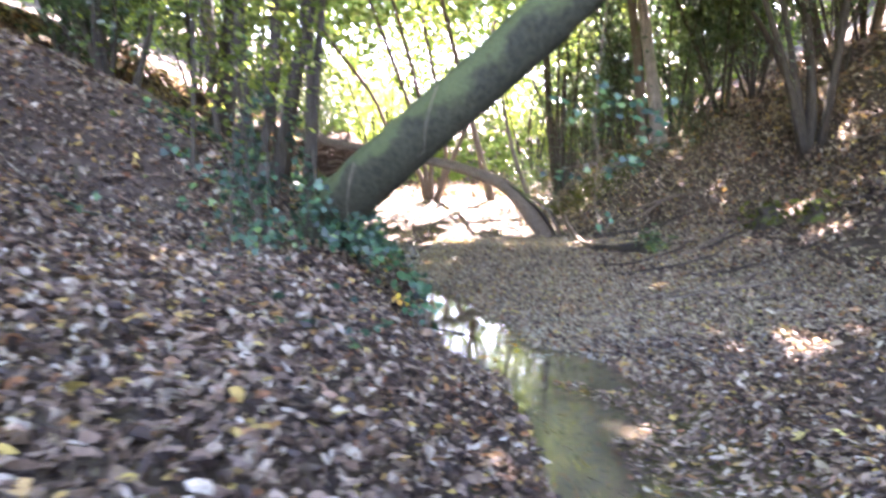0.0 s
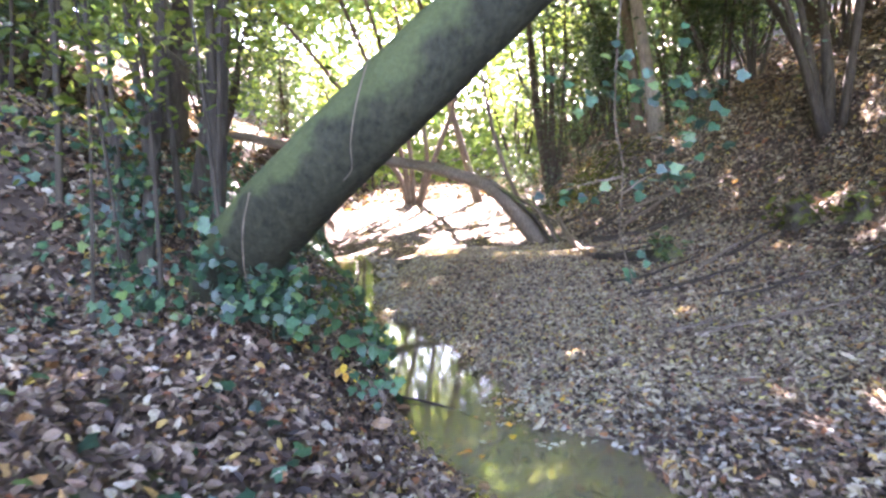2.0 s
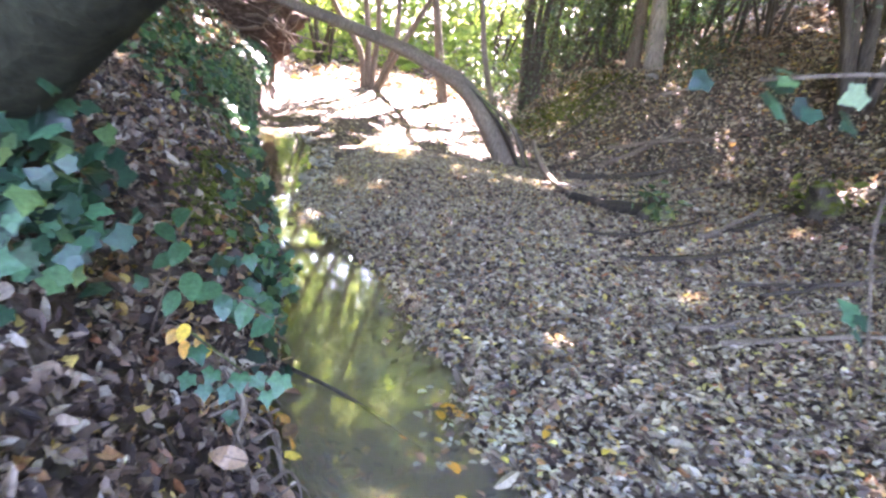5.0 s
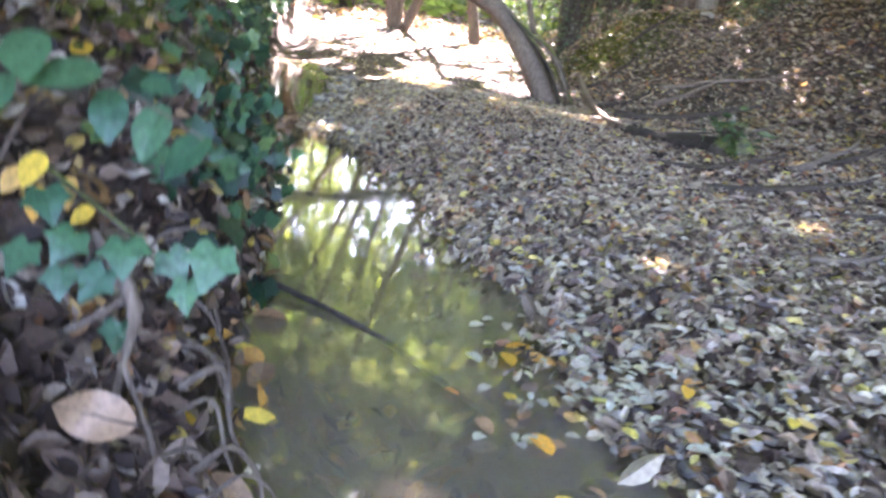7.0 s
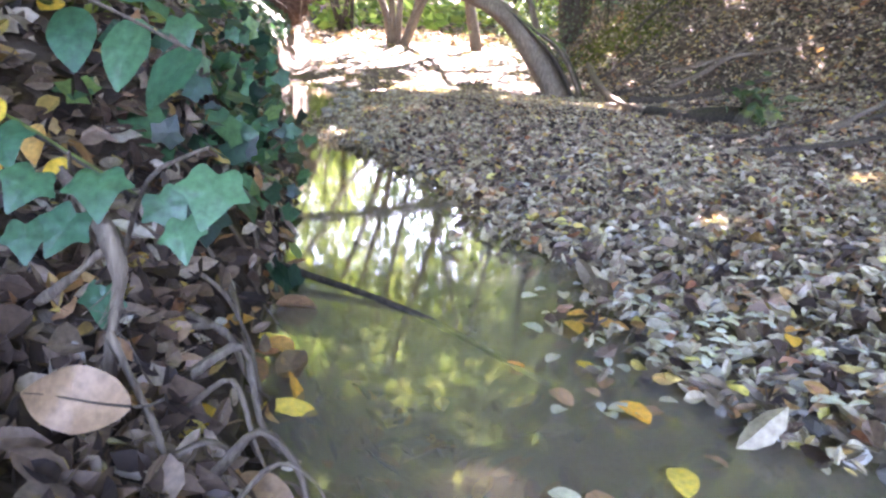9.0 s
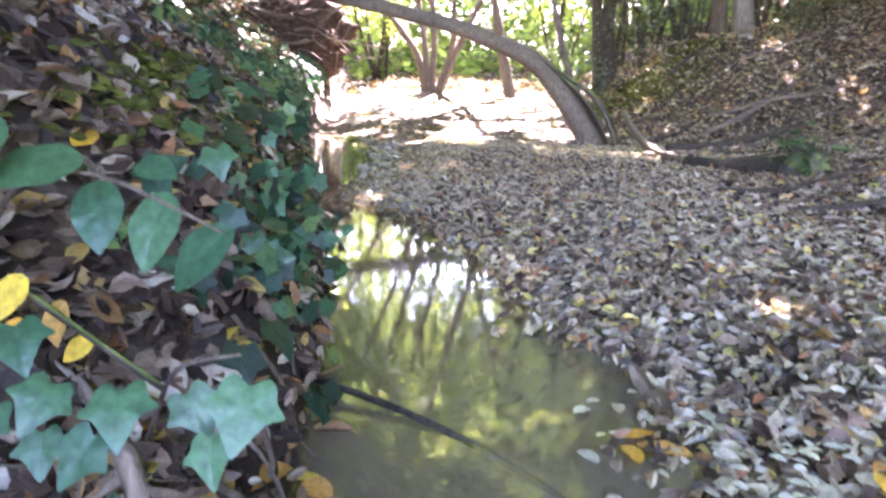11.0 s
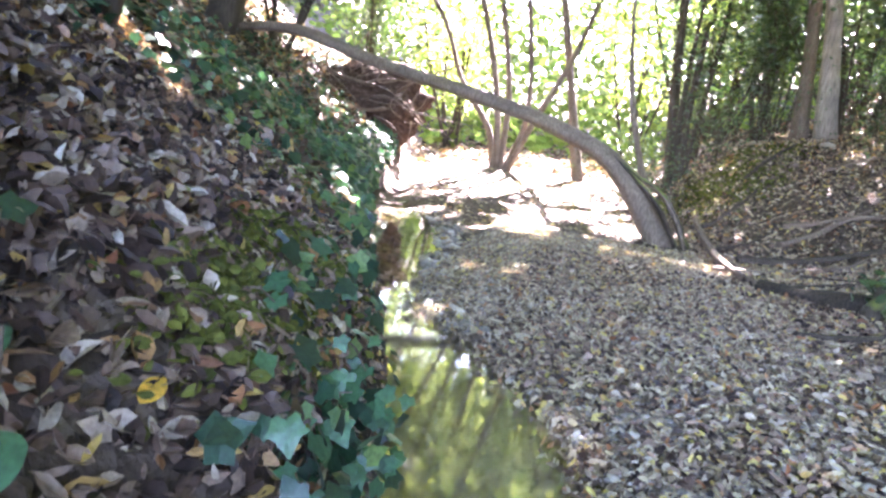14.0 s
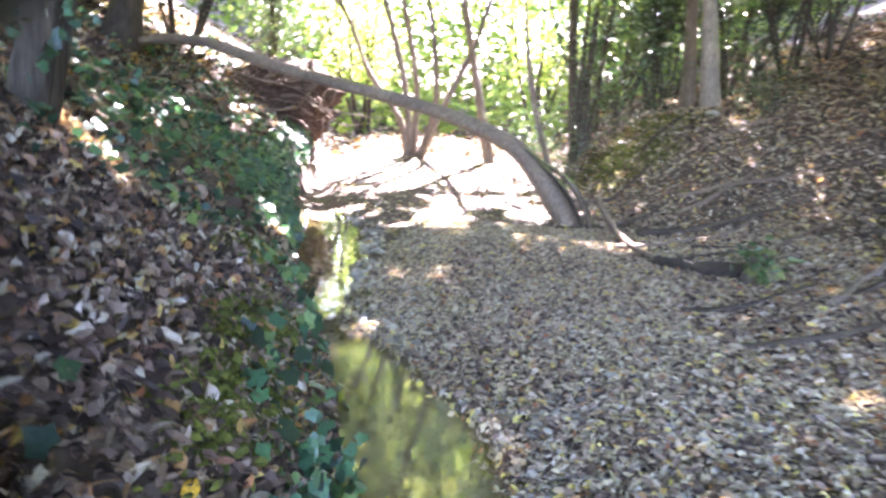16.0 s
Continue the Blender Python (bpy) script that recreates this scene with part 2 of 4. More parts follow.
def height(x, y):
    """Ground height, with the still water at zero."""
    x, y = np.asarray(x, float), np.asarray(y, float)
    wob = 0.04 * ripple(x * 0, y, 4.0, 3) + 0.012 * ripple(x * 0, y, 11.0, 4)
    foot = lerp(y, FOOT) + wob * 0.8
    shore = lerp(y, SHORE) + 0.05 * ripple(x, y, 4.0, 5)
    rise = lerp(y, RISE)
    d = foot - x
    k = np.clip((y - 6.7) / 0.9, 0, 1)
    k = k * k * (3 - 2 * k)
    dd = np.maximum(d, 0)
    bank = np.where(d > 0, lerp(dd, BANK_NEAR) * (1 - k) + lerp(dd, BANK_FAR) * k, 0)
    bank = bank + np.clip(d * 3 - 0.2, 0, 1) * (0.025 * ripple(x, y, 6, 6) + 0.03 * ripple(x, y, 1.7, 7))
    bank = bank + 0.28 * np.exp(-((x - 0.24) ** 2 + (y - 6.7) ** 2) / 0.11)
    w = np.maximum(shore - foot, 0.15)
    u = np.clip((x - foot) / w, 0, 1)
    deep = np.where((y < 9.9) & (y > 2), 0.26, 0.1)
    bed = -deep * np.sin(np.pi * u) ** 0.7
    e = np.maximum(x - shore, 0)
    gravel = 0.08 * (1 - np.exp(-e / 0.7)) + 0.025 * ripple(x, y, 3.5, 8) * np.clip(e * 2, 0, 1)
    r = np.maximum(x - lerp(y, RIGHT) - 0.15 * ripple(x, y, 1.1, 9), 0)
    k = np.clip((y - 15) / 3.5, 0, 1)
    hill = lerp(r, HILL_NEAR) * (1 - k) + lerp(r, HILL_FAR) * k + 0.08 * ripple(x, y, 1.5, 10) * np.clip(r, 0, 1)
    z = np.where(d > 0, bank, np.where(x < shore, bed, gravel + hill))
    return z + rise


def ground_at(x, y):
    return float(height(x, y))


def slope_normal(x, y, h=0.06):
    gx = (height(x + h, y) - height(x - h, y)) / (2 * h)
    gy = (height(x, y + h) - height(x, y - h)) / (2 * h)
    n = np.stack([-gx, -gy, np.ones_like(gx)], -1)
    return n / np.linalg.norm(n, axis=-1, keepdims=True)


# ---------------------------------------------------------------- builders
def mesh_from(name, verts, faces, material, smooth=False):
    me = bpy.data.meshes.new(name)
    me.from_pydata((np.asarray(verts, float) * S).tolist(), [], faces if isinstance(faces, list) else faces.tolist())
    me.materials.append(material)
    if smooth:
        me.polygons.foreach_set("use_smooth", np.ones(len(me.polygons), bool))
    me.update()
    return me


def part(name, me, parent, label=""):
    ob = new(name, me)
    ob.parent = parent
    return tagged(ob, label) if label else ob


def thing(name, place, label, category, group=""):
    ob = new(name)
    ob.location = Vector(place) * S
    ob.empty_display_size = 0.1
    return tagged(ob, label, category, group)


def tube(pts, radii, sides=10, rough=0.06, seed=0, close=True, sub=4):
    """Verts and faces of a bent, tapering, uneven round limb through the points."""
    rs = np.random.RandomState(seed)
    pts, radii = np.array(pts, float), np.array(radii, float)
    k = np.arange(len(pts))
    t = np.linspace(0, len(pts) - 1, (len(pts) - 1) * sub + 1)
    P = np.stack([np.interp(t, k, pts[:, i]) for i in range(3)], 1)
    R = np.interp(t, k, radii)
    for _ in range(2):                                   # round the bends
        P[1:-1] = (P[:-2] + 2 * P[1:-1] + P[2:]) / 4
    T = np.gradient(P, axis=0)
    T /= np.linalg.norm(T, axis=1, keepdims=True)
    ref = np.array((0.13, 0.97, 0.2)) if abs(T[0][1]) < 0.8 else np.array((0.97, 0.1, 0.2))
    U = np.cross(T, ref)
    U /= np.linalg.norm(U, axis=1, keepdims=True)
    V = np.cross(T, U)
    a = np.linspace(0, 2 * np.pi, sides, endpoint=False)
    lump = 1 + rough * (rs.rand(len(P), sides) - 0.5) * 2 + rough * 1.5 * np.sin(a * 3 + rs.rand() * 6)[None] \
        + rough * np.sin(np.linspace(0, 9, len(P)) + rs.rand() * 6)[:, None]
    ring = (np.cos(a)[None, :, None] * U[:, None] + np.sin(a)[None, :, None] * V[:, None]) * (R[:, None] * lump)[..., None]
    verts = (P[:, None] + ring).reshape(-1, 3)
    faces = []
    for i in range(len(P) - 1):
        for j in range(sides):
            j2 = (j + 1) % sides
            faces.append((i * sides + j, i * sides + j2, (i + 1) * sides + j2, (i + 1) * sides + j))
    if close:
        faces.append(tuple(range(sides))[::-1])
        faces.append(tuple((len(P) - 1) * sides + j for j in range(sides)))
    return verts, faces


def join_tubes(items):
    V, F, n = [], [], 0
    for v, f in items:
        V.append(v)
        F += [tuple(i + n for i in q) for q in f]
        n += len(v)
    return np.concatenate(V), F


def oval(width=0.4, curl=0.08, fold=0.05):
    """A plain pointed leaf, one long along y."""
    v = [(0, -0.5, 0), (0, -0.15, -fold * 0.4), (0, 0.2, 0), (0, 0.5, curl)]
    for s in (-1, 1):
        v += [(s * width * 0.42, -0.25, fold), (s * width * 0.5, 0.05, fold * 1.4), (s * width * 0.33, 0.3, fold + curl * 0.5)]
    f = [(0, 1, 4), (1, 2, 5, 4), (2, 3, 6), (2, 6, 5), (0, 7, 1), (1, 7, 8, 2), (2, 9, 3), (2, 8, 9)]
    return np.array(v, float), f


def ivy_blade(lobes=1.0):
    """A five-lobed ivy leaf, about one across, stalk at -y."""
    o = [(0, -0.34), (0.28, -0.46), (0.385, -0.2), (0.52, 0.02), (0.3, 0.13), (0.22, 0.3), (0, 0.6), (-0.22, 0.3), (-0.3, 0.13), (-0.52, 0.02),
         (-0.385, -0.2), (-0.28, -0.46)]
    v = [(0, -0.02, 0.0)]
    for x, y in o:
        v.append((x, y, -0.16 * (x * x + y * y) * lobes + 0.05 * abs(x)))
    return np.array(v, float), [(0, i, i % 12 + 1) for i in range(1, 13)]


def basis(normal, yaw):
    n = normal / np.linalg.norm(normal, axis=1, keepdims=True)
    ref = np.stack([np.cos(yaw), np.sin(yaw), np.zeros_like(yaw)], 1)
    x = np.cross(ref, n)
    x /= np.linalg.norm(x, axis=1, keepdims=True) + 1e-9
    y = np.cross(n, x)
    return np.stack([x, y, n], -1)


def leaf_cloud(name, P, normal, yaw, size, templates, material):
    """One mesh of many leaves; templates are given out in turn."""
    B = basis(normal, yaw)
    V, F, n = [], [], 0
    for k, (tv, tf) in enumerate(templates):
        sel = slice(k, None, len(templates))
        p, b, s = P[sel], B[sel], size[sel]
        v = np.einsum("nij,vj->nvi", b, tv) * s[:, None, None] + p[:, None]
        m, c = len(p), len(tv)
        V.append(v.reshape(-1, 3))
        off = (n + np.arange(m) * c)
        for face in tf:
            F.append((off[:, None] + np.array(face)[None]).tolist())
        n += m * c
    faces = [f for block in F for f in block]
    return mesh_from(name, np.concatenate(V), faces, material)


def tilted(normal, amount, rs):
    n = normal + rs.normal(0, 1, normal.shape) * np.asarray(amount).reshape(-1, 1)
    n[:, 2] = np.maximum(n[:, 2], 0.08)
    return n


def clumps(centres, spread, per, rs):
    c = np.repeat(np.asarray(centres, float), per, 0)
    s = np.repeat(np.atleast_2d(spread) * np.ones((len(centres), 3)), per, 0)
    return c + rs.normal(0, 1, c.shape) * s


# ---------------------------------------------------------------- ground and water
def axis(parts):
    return np.unique(np.concatenate([np.arange(a, b, s) for a, b, s in parts]).round(4))


gx = axis([(-70, -12, 3.5), (-12, -5, 0.45), (-5, -2, 0.14), (-2, 2.6, 0.055), (2.6, 7, 0.16), (7, 16, 0.6), (16, 75, 3.5)])
gy = axis([(-50, -4, 3.0), (-4, 2, 0.35), (2, 5, 0.12), (5, 11.5, 0.07), (11.5, 18, 0.13), (18, 30, 0.4), (30, 110, 4)])
GX, GY = np.meshgrid(gx, gy)
GZ = height(GX, GY)
nx, ny = len(gx), len(gy)
idx = np.arange(nx * ny).reshape(ny, nx)
quads = np.stack([idx[:-1, :-1], idx[:-1, 1:], idx[1:, 1:], idx[1:, :-1]], -1).reshape(-1, 4)
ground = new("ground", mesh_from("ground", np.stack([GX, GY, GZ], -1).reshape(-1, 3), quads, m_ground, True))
tagged(ground, "sloping woodland floor of dark soil and dead leaves", "forest floor", kind="structure")

# the pool with the trickle that feeds it
wy = np.concatenate([np.arange(-12, 10.01, 0.25), np.arange(10.25, 15, 0.5)])
wz = np.where(wy <= 10, 0.0, np.maximum(0.0, lerp(wy, RISE)) + 0.01)
left, right = lerp(wy, FOOT) - 0.25, np.where(wy < 10, lerp(wy, SHORE) + 0.22, lerp(wy, SHORE) + 0.1)
wv = np.concatenate([np.stack([left, wy, wz], 1), np.stack([right, wy, wz], 1)])
k = len(wy)
water = new("water", mesh_from("water", wv, [(i, i + k, i + k + 1, i + 1) for i in range(k - 1)], m_water, True))
tagged(water, "still shallow brook water mirroring the trees", "water", kind="structure")

# ---------------------------------------------------------------- trees and dead wood
rs = np.random.RandomState(11)
OVALS = [oval(0.42, 0.1, 0.06), oval(0.36, -0.12, 0.08), oval(0.5, 0.18, 0.1), oval(0.45, 0.03, -0.07)]
SMALL = [oval(0.55, 0.05, 0.05), oval(0.5, -0.05, 0.08)]
IVIES = [ivy_blade(1.0), ivy_blade(1.8), ivy_blade(0.4)]


def crown_mesh(centres, spread, per, size, seed, material=None):
    r = np.random.RandomState(seed)
    P = clumps(centres, spread, per, r)
    n = r.normal(0, 1, P.shape)
    n[:, 2] = np.abs(n[:, 2]) + 0.3
    return leaf_cloud("crown", P, n, r.uniform(0, 6.28, len(P)), r.uniform(0.7, 1.3, len(P)) * size, SMALL, material or m_canopy)


def limb_path(p, q, bend, r, n=5):
    p, q = np.array(p, float), np.array(q, float)
    t = np.linspace(0, 1, n)[:, None]
    pts = p + (q - p) * t + np.sin(np.pi * t) * r.normal(0, bend, (1, 3))
    return pts


def tree(name, base, top, radius, label, material, seed, limbs=6, leaf=0.1, per=60, crown_from=0.45, spread=0.55, reach=1.8, taper=0.45,
         group="", leaves=True, mid=None, category="tree"):
    """A tree: trunk through base and top, limbs from its upper part, a loose crown of small leaves."""
    r = np.random.RandomState(seed)
    b, e = np.array(base, float), np.array(top, float)
    root = thing(name, tuple(b), label, category, group)
    L = np.linalg.norm(e - b)
    if mid is None:
        pts = limb_path((0, 0, -0.15), e - b, L * 0.02, r, 7)
    else:
        pts = np.array([(0, 0, -0.15), *[np.array(m) - b for m in mid], e - b], float)
    k = len(pts)
    rad = radius * (1 - (1 - taper) * np.linspace(0, 1, k))
    rad[0] *= 1.35
    part("trunk", mesh_from("trunk", *tube(pts, rad, 14, 0.07, seed), material, True), root)
    tips = []
    for i in range(limbs):
        f = crown_from + (1 - crown_from) * (i + r.rand()) / limbs
        j = f * (k - 1)
        p = np.array([np.interp(j, np.arange(k), pts[:, a]) for a in range(3)])
        ang = r.uniform(0, 6.28)
        q = p + np.array((np.cos(ang), np.sin(ang), r.uniform(0.1, 0.8))) * reach * r.uniform(0.6, 1.2)
        path = limb_path(p, q, 0.12, r)
        rr = radius * (1 - (1 - taper) * f) * 0.42
        part("limb", mesh_from("limb", *tube(path, np.linspace(rr, rr * 0.25, 5), 7, 0.06, seed + i, sub=2), material, True), root)
        tips += [path[2], path[3], path[4], path[4] + r.normal(0, 0.4, 3)]
    tips += [pts[-1], pts[-1] + (0, 0, 0.5)]
    if leaves:
        part("crown", crown_mesh(tips, spread, per, leaf, seed + 7), root)
    return root


# the big leaning tree with moss on its back
LEAN_FOOT = np.array((0.2, 6.75, ground_at(0.2, 6.75)))
lean = thing("leaning_tree", tuple(LEAN_FOOT), "thick mossy tree trunk leaning low over the brook", "tree")
lo = LEAN_FOOT
axis_pts = np.array([(0.1, 6.86, 0.5), (0.2, 6.75, 0.78), (0.3, 6.6, 0.96), (0.46, 6.43, 1.08), (0.72, 6.29, 1.28), (1.0, 6.24, 1.5), (1.26, 6.24, 1.71), (1.58, 6.25, 2.0), (2.1, 6.3, 2.5),
                     (2.8, 6.4, 3.2), (3.6, 6.6, 4.1)]) - lo
part("trunk", mesh_from("trunk", *tube(axis_pts, [0.24, 0.19, 0.165, 0.152, 0.147, 0.145, 0.143, 0.14, 0.13, 0.115, 0.09], 26, 0.035, 5, sub=6), m_moss_bark, True), lean)
BOUGHS = [((2.1, 6.3, 2.5), (1.2, 5.2, 4.4), 0.05), ((2.5, 6.35, 2.9), (3.6, 5.4, 4.3), 0.05), ((3.3, 6.5, 3.8), (4.4, 7.0, 5.2), 0.055), ((2.8, 6.4, 3.2), (2.4, 7.8, 4.8), 0.045)]
for i, (p, q, r0) in enumerate(BOUGHS):
    part("limb", mesh_from("limb", *tube(limb_path(np.array(p) - lo, np.array(q) - lo, 0.12, rs), np.linspace(r0, r0 * 0.3, 5), 8, 0.06, i), m_moss_bark, True), lean)
part("crown", crown_mesh([np.array(c) - lo for c in [(1.2, 5.2, 4.5), (3.6, 5.4, 4.5), (4.4, 7.0, 5.4), (2.4, 7.8, 4.9), (3.7, 6.6, 4.4), (2.0, 5.6, 4.6), (4.0, 6.0, 5.0)]],
                         0.5, 220, 0.08, 3), lean)
for i in range(8):                                        # roots gripping the bank
    a = i * 0.8
    p = np.array((0.18, 6.75, ground_at(0.18, 6.75) + 0.1)) - lo
    ex, ey = 0.18 + math.cos(a) * 0.36, 6.75 + math.sin(a) * 0.34
    q = np.array((ex, ey, ground_at(ex, ey) - 0.02)) - lo
    part("root", mesh_from("root", *tube(limb_path(p, q, 0.03, rs), [0.06, 0.045, 0.033, 0.02, 0.01], 8, 0.1, 40 + i, sub=2), m_dark_bark, True), lean)


def strand(name, pts, radius, material, label, category, seed=0, group=""):
    """A thin hanging stem through the points."""
    p0 = np.array(pts[0], float)
    root = thing(name, tuple(p0), label, category, group)
    rad = np.linspace(radius, radius * 0.5, len(pts))
    part("stem", mesh_from("stem", *tube(np.array(pts) - p0, rad, 6, 0.1, seed, sub=4), material, True), root)
    return root


strand("hanging_vine", [(0.97, 6.08, 1.6), (0.93, 6.07, 1.48), (0.9, 6.08, 1.36), (0.9, 6.1, 1.27), (0.86, 6.12, 1.24)], 0.0028, m_root,
       "thin pale vine looped over the leaning trunk", "vine", 3)
strand("hanging_vine", [(0.5, 6.22, 1.22), (0.47, 6.2, 1.1), (0.45, 6.23, 0.95), (0.46, 6.26, 0.8)], 0.003, m_root, "thin pale vine trailing down the leaning trunk", "vine", 6)
VINE_TOP = np.array((1.86, 6.32, 2.2))
vine = strand("hanging_vine", [VINE_TOP, (1.8, 6.3, 1.75), (1.77, 6.3, 1.39), (1.8, 6.29, 1.25), (1.79, 6.3, 1.12), (1.78, 6.31, 1.0), (1.81, 6.3, 0.88), (1.85, 6.3, 0.74)], 0.0034, m_root,
              "thin bare vine hanging in the air with few leaves", "vine", 4)
vr = np.random.RandomState(5)
vp = np.concatenate([np.array([c]) + vr.normal(0, 1, (k, 3)) * sp for c, k, sp in (((1.86, 6.3, 1.5), 46, (0.13, 0.1, 0.07)), ((1.59, 6.3, 1.15), 9, (0.05, 0.05, 0.02)),
                                                                                 ((1.94, 6.32, 1.2), 20, (0.08, 0.06, 0.04)), ((2.06, 6.32, 1.38), 16, (0.07, 0.06, 0.07)), ((1.83, 6.3, 0.9), 5, (0.03, 0.03, 0.03)))])
part("foliage", leaf_cloud("foliage", vp - VINE_TOP, tilted(np.tile((0, -0.7, 0.7), (len(vp), 1)), 0.4, vr), vr.uniform(0, 6.28, len(vp)),
                           vr.uniform(0.03, 0.05, len(vp)), IVIES, m_ivy), vine)
part("twig", mesh_from("twig", *tube(np.array([(1.79, 6.3, 1.2), (1.7, 6.3, 1.19), (1.57, 6.3, 1.16)]) - VINE_TOP, [0.004, 0.003, 0.002], 6, 0.1, 8), m_root, True), vine)
part("twig", mesh_from("twig", *tube(np.array([(1.79, 6.3, 1.14), (1.88, 6.31, 1.2), (2.05, 6.32, 1.24)]) - VINE_TOP, [0.004, 0.003, 0.002], 6, 0.1, 9), m_root, True), vine)

# the dead trunk that leans across the brook, with its shaggy split foot
dead = thing("dead_trunk", (2.0, 14.87, ground_at(2.0, 14.87)), "bare grey dead trunk bent over the stream bed", "dead tree")
dl = np.array((2.0, 14.87, ground_at(2.0, 14.87)))
part("trunk", mesh_from("trunk", *tube(np.array([(2.08, 14.87, -0.1), (1.72, 14.87, 0.42), (1.42, 14.87, 0.82), (1.12, 14.87, 1.1), (0.4, 14.9, 1.37), (-0.6, 14.95, 1.6), (-1.5, 15.0, 1.76),
                                                 (-2.23, 15.02, 1.92), (-2.9, 15.1, 2.12), (-3.5, 15.2, 2.16), (-3.95, 15.25, 2.1)]) - dl,
                                       [0.165, 0.14, 0.125, 0.108, 0.096, 0.09, 0.082, 0.075, 0.068, 0.06, 0.05], 14, 0.07, 9), m_dead_wood, True), dead)
for i in range(6):
    a = rs.uniform(-0.05, 0.16)
    b = rs.uniform(-0.12, 0.02)
    part("split_strand", mesh_from("split_strand", *tube(np.array([(2.16 + a, 14.8 + b, -0.05), (1.96 + a, 14.76 + b, 0.3 + a), (1.74 + a, 14.75 + b, 0.62 + a), (1.46 + a * 0.5, 14.77, 0.9), (1.2, 14.8, 1.1)]) - dl,
                                                   np.array([0.04, 0.032, 0.026, 0.02, 0.012]) * rs.uniform(0.5, 1.1), 7, 0.25, 50 + i), m_dark_bark if i % 2 else m_dead_wood, True), dead)
part("dead_branch", mesh_from("dead_branch", *tube(np.array([(1.6, 14.8, 0.85), (1.35, 14.6, 1.5), (1.2, 14.5, 2.2), (1.05, 14.45, 3.4)]) - dl, [0.045, 0.035, 0.028, 0.015], 7, 0.08, 61),
                              m_dead_wood, True), dead)

# the pale curved stick, the dark log and the mossy stub behind the pool
stick = thing("fallen_branch", (2.23, 14.38, 0.3), "pale curved fallen branch lying on dead leaves", "branch")
part("branch", mesh_from("branch", *tube(np.array([*((x, y, ground_at(x, y) + h) for x, y, h in ((2.2, 14.5, 0.4), (2.25, 14.2, 0.26), (2.35, 13.6, 0.1), (2.45, 13.0, 0.06), (2.56, 12.6, 0.06)))]) - (2.23, 14.38, 0.3),
                                         [0.035, 0.04, 0.04, 0.035, 0.03], 8, 0.1, 12), m_root, True), stick)
log = thing("fallen_log", (2.7, 12.35, 0.12), "dark rotting log half sunk in dead leaves", "log")
part("log", mesh_from("log", *tube(np.array([*((x, y, ground_at(x, y) + 0.06) for x, y in ((2.5, 12.55), (2.75, 12.3), (3.05, 12.05), (3.3, 11.95)))]) - (2.7, 12.35, 0.12), [0.05, 0.06, 0.075, 0.08], 10, 0.12, 13),
                      m_wet_wood, True), log)


def fern_stub(place, size, seed, label, leaves):
    r = np.random.RandomState(seed)
    z = ground_at(*place)
    root = thing("mossy_stump", (*place, z), label, "stump")
    part("stump", mesh_from("stump", *tube([(0, 0, -0.1), (0.02, 0, size * 0.5), (-0.03, 0.02, size)], [size * 0.7, size * 0.5, size * 0.25], 12, 0.2, seed), m_dark_bark, True), root)
    n = 70
    P = np.array((0, 0, size * 0.6)) + r.normal(0, 1, (n, 3)) * (size * 0.5, size * 0.45, size * 0.35)
    part("leaves", leaf_cloud("leaves", P, tilted(np.tile((0, -0.5, 0.7), (n, 1)), 0.5, r), r.uniform(0, 6.28, n), r.uniform(0.6, 1.1, n) * size * 0.45, OVALS, leaves), root)
    return root


fern_stub((3.2, 11.9), 0.26, 3, "dark root stump hung with withered leaves", m_ever)
fern_stub((4.5, 11.5), 0.3, 4, "low green moss mound on leafy slope", m_moss)
fern_stub((4.75, 10.7), 0.24, 6, "low green moss mound on leafy slope", m_moss)

# standing trees
gz = ground_at
tree("dark_tree", (-4.2, 15.2, gz(-4.2, 15.2)), (-3.2, 15.6, 8.5), 0.2, "dark leaning tree on the ivied bank", m_dark_bark, 21, per=90)
tree("slim_tree", (0.82, 19.5, gz(0.82, 19.5)), (-1.3, 20.2, 9.0), 0.08, "slim sapling standing in the sunlit stream bed", m_dead_wood, 22, per=70, leaf=0.12)
tree("ribbed_tree", (4.8, 19.5, gz(4.8, 19.5)), (3.4, 19.8, 11.0), 0.15, "pale tree trunk with ribbed bark on the bank", m_pale_bark, 23, per=100, leaf=0.12)
tree("ribbed_tree", (4.5, 19.9, gz(4.5, 19.9)), (3.4, 20.6, 10.0), 0.13, "darker tree trunk beside a pale ribbed one", m_dead_wood, 24, per=90, leaf=0.12)
# the clump of bent stems upstream
stems = thing("multi_stemmed_tree", (-0.7, 19.5, gz(-0.7, 19.5)), "clump of bent stems growing from one foot", "tree")
STEMS = [[(-0.25, 0.0, 0.7), (-1.05, 0.1, 1.6), (-1.4, 0.1, 2.6), (-3.0, 0.3, 4.6)], [(-0.2, 0, 1.2), (-0.6, 0, 2.6), (-2.1, 0.2, 6.5)], [(0.0, 0.1, 1.4), (-0.4, 0.2, 3.0), (-1.5, 0.4, 7.0)],
         [(0.4, 0, 0.9), (0.3, 0.1, 2.0), (-0.2, 0.2, 4.5)], [(0.5, -0.2, 0.9), (1.1, -0.2, 2.2), (1.6, 0, 4.3)]]
tips = []
for i, s in enumerate(STEMS):
    part("stem", mesh_from("stem", *tube([(0.06 * (i - 2), 0, -0.1), *s], np.linspace(0.065, 0.04, len(s) + 1), 9, 0.07, 70 + i), m_dead_wood, True), stems)
    tips += [np.array(s[-1]), np.array(s[-1]) + rs.normal(0, 0.6, 3), np.array(s[-1]) + rs.normal(0, 0.6, 3)]
